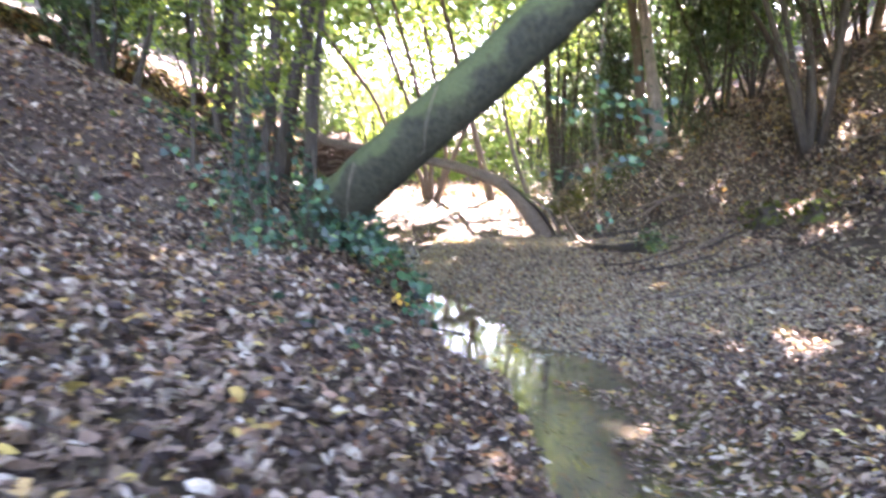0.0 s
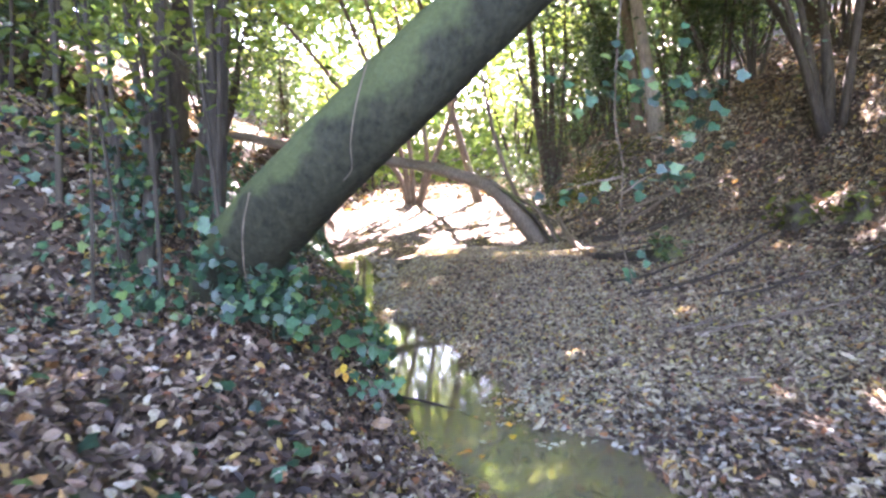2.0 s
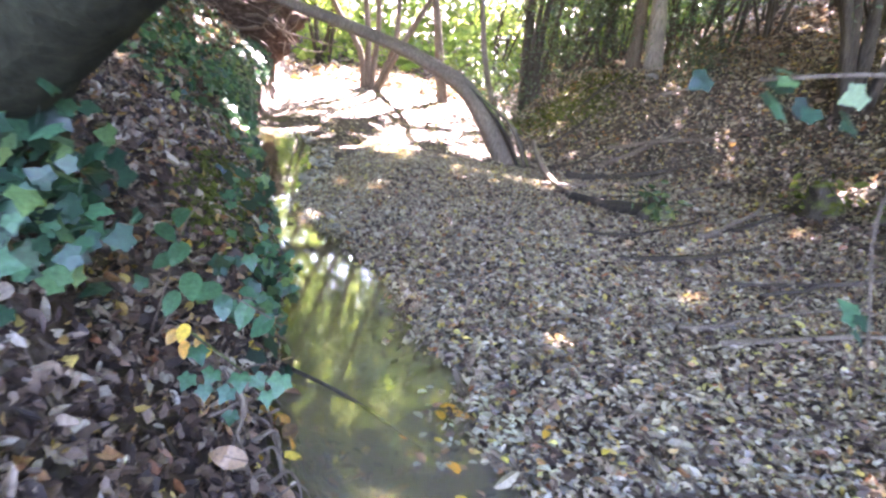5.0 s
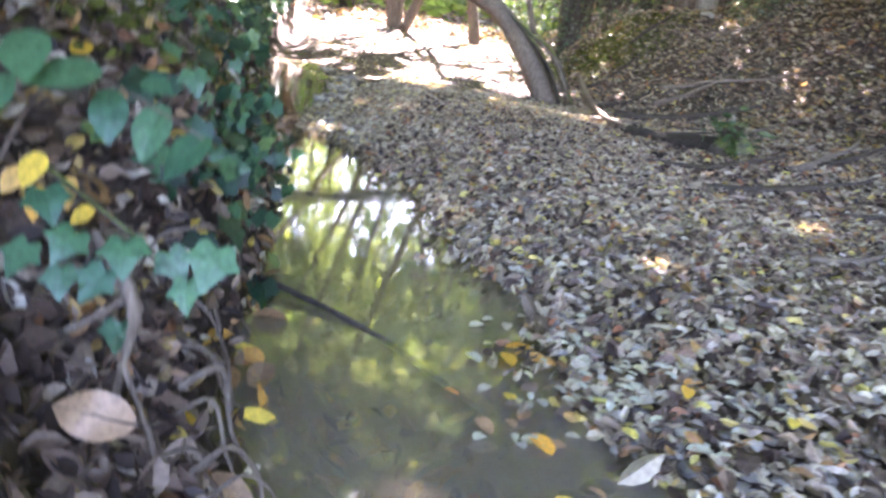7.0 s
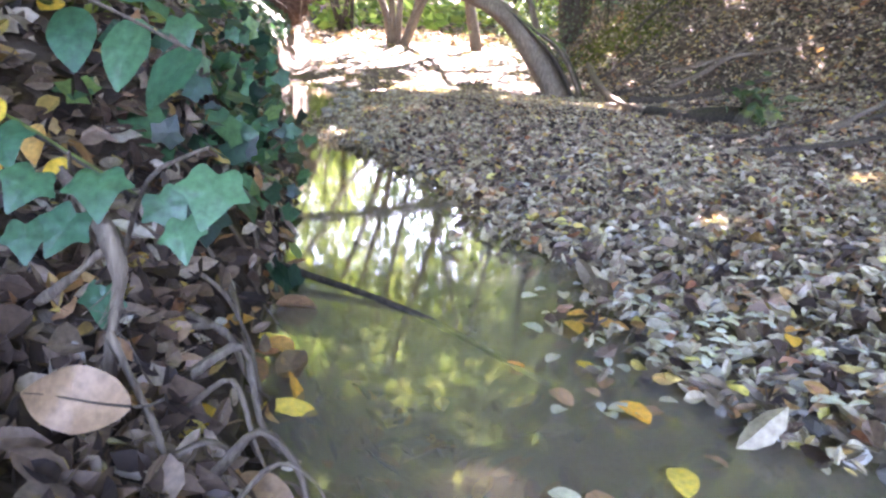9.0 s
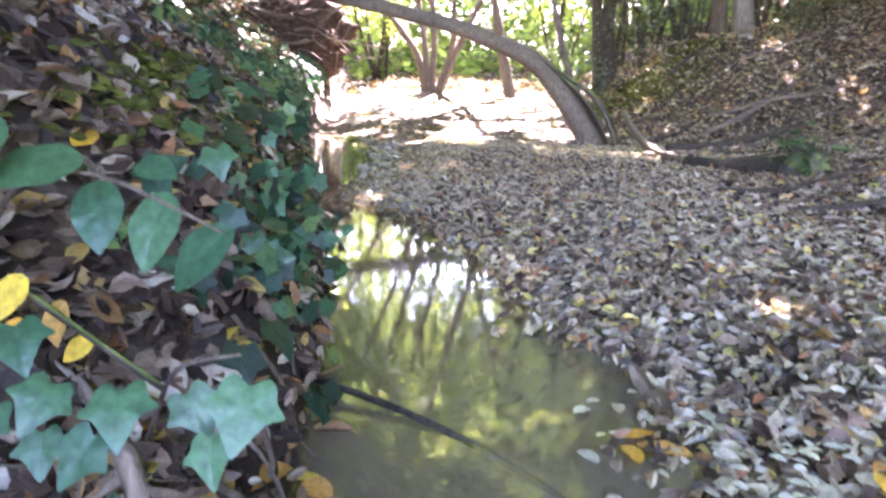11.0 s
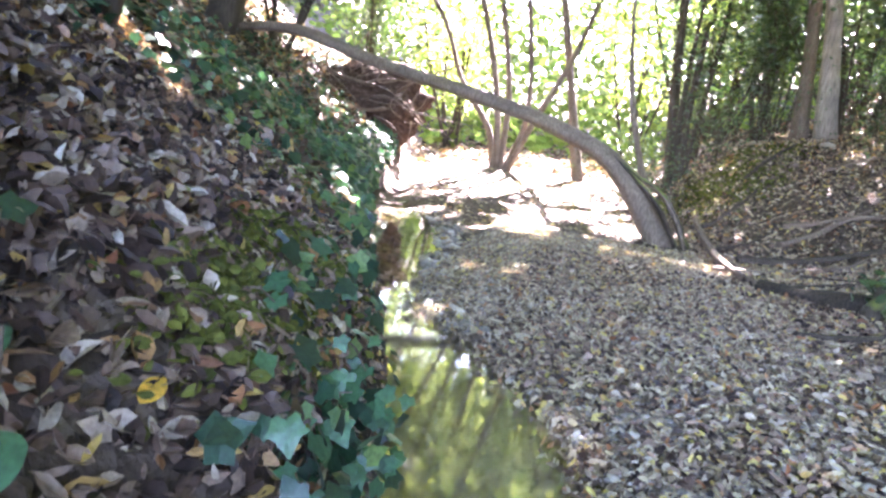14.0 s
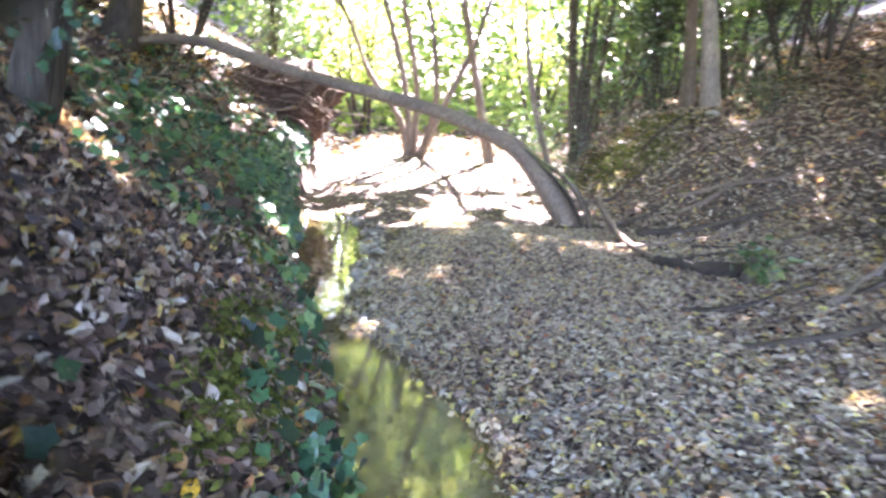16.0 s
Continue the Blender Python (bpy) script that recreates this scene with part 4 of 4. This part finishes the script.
def leafy_plant(name, stems_, leaves_, material, stem_mat, label, kind, seed):
    """Stems through given points, single leaves at given places: (x, y, z, size, yaw, pitch, spin)."""
    p0 = np.array(stems_[0][0], float)
    root = thing(name, tuple(p0), label, name.replace("_", " "))
    for i, s in enumerate(stems_):
        part("stem", mesh_from("stem", *tube(np.array(s, float) - p0, np.linspace(0.0035, 0.0015, len(s)), 6, 0.1, seed + i), stem_mat, True), root)
    for i, (x, y, z, size, yaw, pitch, spin) in enumerate(leaves_):
        ob = part("leaf", blade(kind, size, material, i % 3), root)
        ob.matrix_local = pose((x - p0[0]) * S, (y - p0[1]) * S, (z - p0[2]) * S, pitch, 0, yaw) @ pose(0, 0, 0, 0, 0, spin)
    return root


leafy_plant("ivy_sprig", [[(0.7, 7.02, 0.2), (0.78, 6.93, 0.33), (0.87, 6.87, 0.37)], [(0.68, 7.0, 0.22), (0.72, 6.9, 0.31), (0.76, 6.84, 0.36)], [(0.7, 7.0, 0.18), (0.74, 6.88, 0.22), (0.77, 6.86, 0.24)]],
            [(0.88, 6.85, 0.335, 0.062, 15, 50, 170), (0.855, 6.845, 0.295, 0.045, -10, 60, 200), (0.79, 6.83, 0.335, 0.055, 10, 40, 190), (0.765, 6.82, 0.3, 0.05, 0, 55, 160), (0.815, 6.9, 0.305, 0.05, 20, 60, 210),
             (0.72, 6.84, 0.33, 0.05, 30, 45, 150), (0.7, 6.86, 0.275, 0.045, 10, 55, 190), (0.77, 6.86, 0.22, 0.045, 0, 75, 180), (0.67, 6.88, 0.36, 0.055, 20, 40, 200), (0.66, 6.85, 0.3, 0.05, 0, 50, 170)],
            m_bramble, m_root, "ivy sprig with broad glossy leaves over the pool", "ivy", 5)
leafy_plant("bramble", [[(0.5, 7.0, 0.3), (0.6, 6.97, 0.48), (0.7, 6.95, 0.5), (0.82, 6.95, 0.45)], [(0.5, 6.98, 0.3), (0.56, 6.93, 0.5), (0.6, 6.9, 0.66), (0.64, 6.86, 0.72)]],
            [(0.69, 6.97, 0.455, 0.07, 10, 60, 190), (0.745, 6.97, 0.445, 0.075, -5, 65, 175), (0.795, 6.96, 0.425, 0.075, -20, 60, 150), (0.66, 6.93, 0.5, 0.08, 20, 35, 120), (0.745, 6.975, 0.5, 0.045, 0, 40, 250),
             (0.6, 6.89, 0.6, 0.07, 20, 40, 160), (0.63, 6.9, 0.52, 0.08, 5, 40, 200), (0.56, 6.9, 0.64, 0.06, 30, 40, 220), (0.6, 6.88, 0.69, 0.06, 0, 35, 190), (0.55, 6.93, 0.56, 0.06, 15, 40, 140),
             (0.58, 6.92, 0.46, 0.065, -5, 60, 170)], m_bramble, m_root, "bramble shoot with matt green oval leaves", "bramble", 15)
leafy_plant("hazel_shoot", [[(0.55, 7.1, 0.28), (0.57, 7.02, 0.36), (0.6, 6.97, 0.38)]],
            [(0.6, 6.96, 0.37, 0.05, 10, 50, 170), (0.64, 6.97, 0.345, 0.045, -10, 60, 200), (0.57, 6.97, 0.35, 0.045, 20, 50, 150), (0.61, 6.95, 0.33, 0.045, 0, 60, 190), (0.655, 6.98, 0.315, 0.035, 5, 55, 140)],
            m_yellow, m_root, "small shoot with yellowing autumn leaves", "bramble", 25)


def ivy_spray(place, spread, n, seed, size=0.055):
    """A spray of single ivy leaves on short stems, hanging over the edge of the bank."""
    r = np.random.RandomState(seed)
    p = np.array(place, float)
    rows, stems_ = [], []
    for i in range(n):
        q = p + r.normal(0, 1, 3) * spread
        rows.append((*q, size * r.uniform(0.65, 1.15), r.uniform(-35, 35), r.uniform(35, 75), r.uniform(130, 230)))
        if i % 3 == 0:
            stems_.append([p + (-0.06, 0.02, -0.02), (p + q) / 2 + r.normal(0, 0.01, 3) + (0, 0, 0.015), q])
    leafy_plant("ivy_sprig", stems_, rows, m_bramble, m_root, "ivy spray with broad leaves over the bank edge", "ivy", seed)


for i, (place, spread, n) in enumerate([((0.57, 7.6, 0.37), (0.05, 0.08, 0.05), 15), ((0.52, 7.72, 0.4), (0.05, 0.07, 0.05), 14), ((0.64, 7.48, 0.3), (0.03, 0.06, 0.04), 6), ((0.4, 7.62, 0.56), (0.06, 0.08, 0.03), 6),
                                        ((0.45, 8.05, 0.36), (0.05, 0.1, 0.05), 12), ((0.6, 7.95, 0.2), (0.03, 0.09, 0.05), 8), ((0.36, 7.45, 0.5), (0.1, 0.1, 0.03), 6)]):
    ivy_spray(place, spread, n, 700 + i)


def roots_at_edge():
    r = np.random.RandomState(71)
    root = thing("bank_roots", (0.72, 7.0, 0.16), "bare pale roots hanging from the undercut bank", "roots")
    p0 = np.array((0.72, 7.0, 0.16))
    for i in range(14):
        y = r.uniform(6.7, 8.1)
        x = float(lerp(y, FOOT))
        pts = [(x - 0.07, y, gz(x - 0.07, y) + 0.02), (x - 0.01, y + r.normal(0, 0.03), 0.14), (x + 0.02, y + r.normal(0, 0.05), 0.06), (x + 0.04, y + r.normal(0, 0.06), -0.03)]
        part("root", mesh_from("root", *tube(np.array(pts) - p0, np.linspace(0.005, 0.0015, 4) * r.uniform(0.3, 1.2), 6, 0.15, i), m_root, True), root)


roots_at_edge()

# the dark wet stick in the pool
wet = thing("wet_stick", (0.7, 7.53, 0.02), "dark wet stick slanting into the pool", "stick")
part("stick", mesh_from("stick", *tube(np.array([(0.58, 7.63, 0.05), (0.74, 7.6, 0.022), (0.9, 7.535, 0.01), (1.05, 7.455, -0.004), (1.26, 7.33, -0.05)]) - (0.7, 7.53, 0.02), [0.008, 0.0085, 0.0075, 0.006, 0.004], 8, 0.15, 4),
                        m_wet_wood, True), wet)
# twigs on the bank and on the stream bed
tw = np.random.RandomState(33)
for i, (x, y, L, a, r0) in enumerate([(0.68, 6.72, 0.55, -0.6, 0.007), (0.72, 6.05, 0.55, -1.0, 0.008), (0.42, 5.95, 0.45, 0.5, 0.006), (0.45, 6.5, 0.4, -0.4, 0.005), (0.2, 5.9, 0.5, -1.1, 0.008), (2.9, 13.6, 1.5, 0.5, 0.03),
                                      (3.1, 12.9, 1.2, 0.3, 0.025), (1.9, 8.0, 0.5, 0.4, 0.008), (2.2, 9.0, 0.45, -0.5, 0.008), (1.75, 7.3, 0.6, -0.25, 0.006), (2.9, 15.2, 1.4, 0.9, 0.03),
                                      (0.3, 7.3, 0.5, -1.2, 0.006), (0.1, 6.9, 0.7, -0.7, 0.009), (2.5, 7.6, 0.5, 0.2, 0.01), (3.6, 14.6, 1.8, 0.25, 0.045), (3.9, 15.6, 1.3, 0.5, 0.04), (2.9, 16.6, 1.6, 0.9, 0.035), (4.9, 17.6, 1.2, 0.1, 0.03),
                                      (3.4, 13.2, 0.8, -0.4, 0.02), (4.2, 13.4, 1.0, 0.7, 0.025), (3.7, 12.5, 0.6, 0.2, 0.015), (1.0, 17, 0.9, 0.6, 0.02), (0.2, 18.3, 1.1, 2.4, 0.02), (1.7, 16.2, 0.7, 1.2, 0.02)]):
    t = np.linspace(-0.5, 0.5, 6)
    X, Y = x + t * L * math.cos(a) + tw.normal(0, 0.012, 6), y + t * L * math.sin(a) + tw.normal(0, 0.012, 6)
    Z = height(X, Y) + r0 + 0.015
    Z = np.maximum(Z, 0.005)
    ob = thing("twig", (X[0], Y[0], Z[0]), "bare fallen twig lying on the leaves", "twig", "fallen twigs")
    part("stem", mesh_from("stem", *tube(np.stack([X - X[0], Y - Y[0], Z - Z[0]], 1), np.linspace(r0, r0 * 0.5, 6), 7, 0.12, 100 + i), m_root if i % 2 else m_rotten, True), ob)

# single leaves that stand out
OVAL_HALVES = [[(0, -0.5), (0.12, -0.38), (0.2, -0.12), (0.19, 0.12), (0.11, 0.34), (0, 0.52)], [(0, -0.5), (0.2, -0.36), (0.28, -0.1), (0.25, 0.15), (0.12, 0.38), (0, 0.5)],
               [(0, -0.5), (0.19, -0.4), (0.3, -0.15), (0.3, 0.1), (0.2, 0.36), (0, 0.5)]]
LEAF_MESHES = {}


def lone_leaf(x, y, z, size, yaw, material, label, category="leaf", pitch=0, roll=0, shape=0, group=""):
    key = (shape, material.name)
    if key not in LEAF_MESHES:
        v, f = fine_blade(OVAL_HALVES[shape], 0.12 + 0.1 * shape, 0.25)
        LEAF_MESHES[key] = mesh_from("fallen_leaf", v, f, material, True)
    ob = new("fallen_leaf", LEAF_MESHES[key])
    ob.matrix_world = pose(x * S, y * S, z * S, pitch, roll, yaw) @ Matrix.Diagonal((size, size, size, 1))
    return tagged(ob, label, category, group)




def caught_leaf(place, size, yaw, pitch, roll):
    """A broad dead leaf with its rib and stalk, caught upright on the bank."""
    root = thing("fallen_leaf", place, "broad brown dead leaf with a dark rib, caught on the bank", "leaf")
    turn = pose(0, 0, 0, pitch, roll, yaw)
    v, f = fine_blade([(0, -0.5), (0.1, -0.45), (0.22, -0.3), (0.29, -0.08), (0.25, 0.16), (0.14, 0.36), (0.05, 0.48), (0, 0.55)], 0.1, 0.3)
    v = v + np.stack([np.zeros(len(v)), np.zeros(len(v)), 0.035 * np.sin(v[:, 1] * 9 + v[:, 0] * 5)], 1)
    part("blade", mesh_from("blade", v * size, f, m_brownleaf, True), root).matrix_local = turn
    y = np.linspace(-0.5, 0.5, 6)
    rib = np.stack([0.01 * np.sin(y * 6), y, -0.3 * y * y + 0.035 * np.sin(y * 9) + 0.008], 1) * size
    part("rib", mesh_from("rib", *tube(rib, np.linspace(0.0013, 0.0004, 6), 6, 0.05, 3, sub=2), m_rotten, True), root, "dark leaf rib").matrix_local = turn
    stalk = np.array([(0, -0.5, -0.07), (0.03, -0.62, -0.1), (0.1, -0.74, -0.09)]) * size
    part("stalk", mesh_from("stalk", *tube(stalk, [0.0014, 0.0012, 0.0014], 6, 0.05, 4), m_rotten, True), root).matrix_local = turn


caught_leaf((0.805, 6.75, 0.18), 0.095, 88, 0, -55)
for i, (x, y, s, yaw) in enumerate([(1.36, 7.5, 0.1, 70), (1.33, 7.54, 0.075, 110), (1.3, 7.47, 0.06, 20), (1.19, 7.28, 0.032, 60), (1.3, 7.3, 0.045, 30), (1.35, 7.16, 0.06, 40), (1.64, 7.36, 0.07, 160),
                                    (1.66, 7.4, 0.05, 120), (0.775, 7.17, 0.085, 150), (0.785, 7.29, 0.07, 80), (0.72, 7.4, 0.06, 140), (1.375, 7.0, 0.06, 0), (1.15, 6.82, 0.06, 120), (1.17, 6.84, 0.05, 60),
                                    (1.24, 6.78, 0.05, 170), (1.82, 7.3, 0.06, 150), (1.0, 6.78, 0.08, 160), (1.5, 7.2, 0.04, 30)]):
    lone_leaf(x, y, max(0.008, gz(x, y) + (0.04 if x > 1.2 else 0.02)), s, yaw, m_yellow, "bright yellow leaf floating on the pool", shape=i % 3, pitch=(i * 7) % 9 - 4, roll=(i * 11) % 13 - 6, group="yellow leaves on the pool")
fr = np.random.RandomState(19)
for i in range(70):
    x, y = fr.uniform(1.22, 1.85), fr.uniform(6.85, 7.75)
    lone_leaf(x, y, max(0.007, gz(x, y) + 0.035), fr.uniform(0.025, 0.05), fr.uniform(0, 360), [m_pale_leaf, m_brownleaf, m_pale_leaf][i % 3], "small pale leaf floating by the shore", shape=2, pitch=fr.normal(0, 5),
              roll=fr.normal(0, 5), group="pale leaves on the pool")
for i, (x, y, size, yaw, mat) in enumerate([(0.42, 7.44, 0.085, 60, m_brownleaf), (0.38, 7.36, 0.07, 150, m_brownleaf), (0.3, 7.6, 0.075, 20, m_dark_leaf), (0.25, 7.85, 0.07, 100, m_brownleaf), (0.46, 7.3, 0.06, 10, m_yellow),
                                            (0.2, 7.5, 0.07, 45, m_pale_leaf), (0.12, 7.75, 0.08, 80, m_dark_leaf), (0.34, 7.2, 0.08, 120, m_brownleaf)]):
    lone_leaf(x, y, gz(x, y) + 0.03, size, yaw, mat, "large curled dead leaf lying on the bank", shape=i % 3, pitch=20 - 9 * (i % 4), roll=25, group="large leaves on the bank")
# sodden leaves lodged along the foot of the bank
dr = np.random.RandomState(23)
for i in range(110):
    y = dr.uniform(6.35, 7.75)
    x = float(lerp(y, FOOT)) + dr.uniform(-0.16, 0.09)
    if i % 7 == 0:
        mat, words = m_yellow, "yellow leaf lodged at the foot of the bank"
    else:
        mat, words = [m_brownleaf, m_dark_leaf][i % 2], "brown dead leaf lodged at the foot of the bank"
    lone_leaf(x, y, max(0.008, gz(x, y) + 0.015), dr.uniform(0.04, 0.085), dr.uniform(0, 360), mat, words, shape=i % 3, pitch=dr.normal(0, 22), roll=dr.normal(0, 22) + (25 if x < lerp(y, FOOT) else 0),
              group="leaves at the foot of the bank")
# ivy and hanging roots along the far undercut bank
hr = np.random.RandomState(45)
n = 2600
y = hr.uniform(10.5, 21, n)
x = lerp(y, FOOT) - hr.uniform(0.08, 0.55, n)
nn = slope_normal(x, y, 0.1)
P = np.stack([x, y, height(x, y)], 1) + nn * hr.uniform(0.02, 0.1, (n, 1))
fringe = new("ivy", leaf_cloud("ivy", P, tilted(nn + np.array((0, -0.5, 0.1)), 0.4, hr), hr.uniform(0, 6.28, n), hr.uniform(0.05, 0.1, n), IVIES, m_ivy))
tagged(fringe, "ivy curtain along the undercut bank", "ivy", kind="stuff")
# dead leaves and soil crumbs clinging to the steep face of the bank
fc = np.random.RandomState(52)
n = 1900
y = fc.uniform(6.2, 10.2, n)
x = lerp(y, FOOT) - fc.uniform(-0.02, 0.24, n)
nn = slope_normal(x, y, 0.03)
P = np.stack([x, y, np.maximum(height(x, y), 0.004)], 1) + nn * fc.uniform(0.004, 0.035, (n, 1))
cling = new("leaf_litter", leaf_cloud("leaf_litter", P, tilted(nn, 0.55, fc), fc.uniform(0, 6.28, n), fc.uniform(0.02, 0.065, n), OVALS, m_litter))
tagged(cling, "dead leaves clinging to the steep earth bank", "leaves", kind="stuff")
# darker broken branches on the slope across the brook
bb = np.random.RandomState(81)
for i in range(16):
    x, y = bb.uniform(2.6, 6.2), bb.uniform(8, 18.5)
    L, a, r0 = bb.uniform(0.6, 1.8), bb.uniform(-0.4, 1.0), bb.uniform(0.012, 0.035)
    t = np.linspace(-0.5, 0.5, 7)
    X, Y = x + t * L * math.cos(a) + bb.normal(0, 0.025, 7), y + t * L * math.sin(a) + bb.normal(0, 0.025, 7)
    Z = height(X, Y) + r0 * 0.8 + 0.02 + 0.05 * bb.rand() * (t + 0.5)
    ob = thing("fallen_branch", (X[0], Y[0], Z[0]), "dark broken branch lying on the leafy slope", "branch", "branches on the slope")
    part("stem", mesh_from("stem", *tube(np.stack([X - X[0], Y - Y[0], Z - Z[0]], 1), np.linspace(r0, r0 * 0.4, 7), 7, 0.14, 400 + i), m_rotten if i % 3 else m_root, True), ob)
    if i % 2:
        q = np.array((X[3] - X[0], Y[3] - Y[0], Z[3] - Z[0]))
        part("side_twig", mesh_from("side_twig", *tube([q, q + (0.1, 0.12, 0.06), q + (0.2, 0.3, 0.08)], [r0 * 0.5, r0 * 0.4, r0 * 0.2], 6, 0.1, 430 + i), m_rotten, True), ob)
# a hairy root and a bare twig at the very edge
edge = thing("hairy_root", (0.78, 6.98, 0.3), "pale hairy root hanging down into the pool", "root")
p0 = np.array((0.78, 6.98, 0.3))
spine = np.array([(0.74, 6.86, 0.34), (0.805, 6.82, 0.3), (0.815, 6.815, 0.26), (0.8, 6.815, 0.2), (0.785, 6.83, 0.12)])
part("root", mesh_from("root", *tube(spine - p0, [0.006, 0.0065, 0.0055, 0.0045, 0.003], 8, 0.25, 5), m_root, True), edge)
for i, pts in enumerate([[(0.8, 6.815, 0.21), (0.82, 6.815, 0.165), (0.84, 6.82, 0.11), (0.845, 6.83, 0.04)], [(0.79, 6.83, -0.02), (0.82, 6.82, 0.05), (0.84, 6.82, 0.08), (0.875, 6.84, 0.1), (0.89, 6.88, 0.06)],
                         [(0.72, 6.84, 0.22), (0.76, 6.83, 0.25), (0.8, 6.82, 0.285)]]):
    part("side_root", mesh_from("side_root", *tube(np.array(pts) - p0, np.linspace(0.0045, 0.0025, len(pts)), 7, 0.2, 15 + i), m_root, True), edge)
hz = np.random.RandomState(6)
hairs = []
for i in range(60):
    f = hz.uniform(0, 4)
    q = np.array([np.interp(f, np.arange(5), spine[:, a]) for a in range(3)]) - p0
    hairs.append(tube([q, q + hz.normal(0, 0.012, 3) + (0, 0, -0.012), q + hz.normal(0, 0.018, 3) + (0, 0, -0.03)], [0.0006, 0.0005, 0.0003], 4, 0.0, i, sub=1))
part("root_hair", mesh_from("root_hair", *join_tubes(hairs), m_root), edge)
bare = thing("twig", (0.6, 6.98, 0.37), "bare brown twig sticking out of the bank", "twig")
part("stem", mesh_from("stem", *tube(np.array([(0.6, 6.98, 0.37), (0.68, 6.95, 0.345), (0.77, 6.93, 0.305)]) - (0.6, 6.98, 0.37), [0.004, 0.0035, 0.003], 6, 0.1, 2), m_dark_bark, True), bare)
# small round leaves gathered on the water by the shore
sm = np.random.RandomState(29)
for i in range(64):
    x, y = 1.5 + sm.normal(0, 0.1), 7.38 + sm.normal(0, 0.12)
    lone_leaf(x, y, max(0.009, gz(x, y) + 0.045), sm.uniform(0.018, 0.034), sm.uniform(0, 360), m_pale_leaf, "tiny pale round leaf among others on the wet shore", shape=2, pitch=sm.normal(0, 8), roll=sm.normal(0, 8),
              group="tiny leaves on the wet shore")
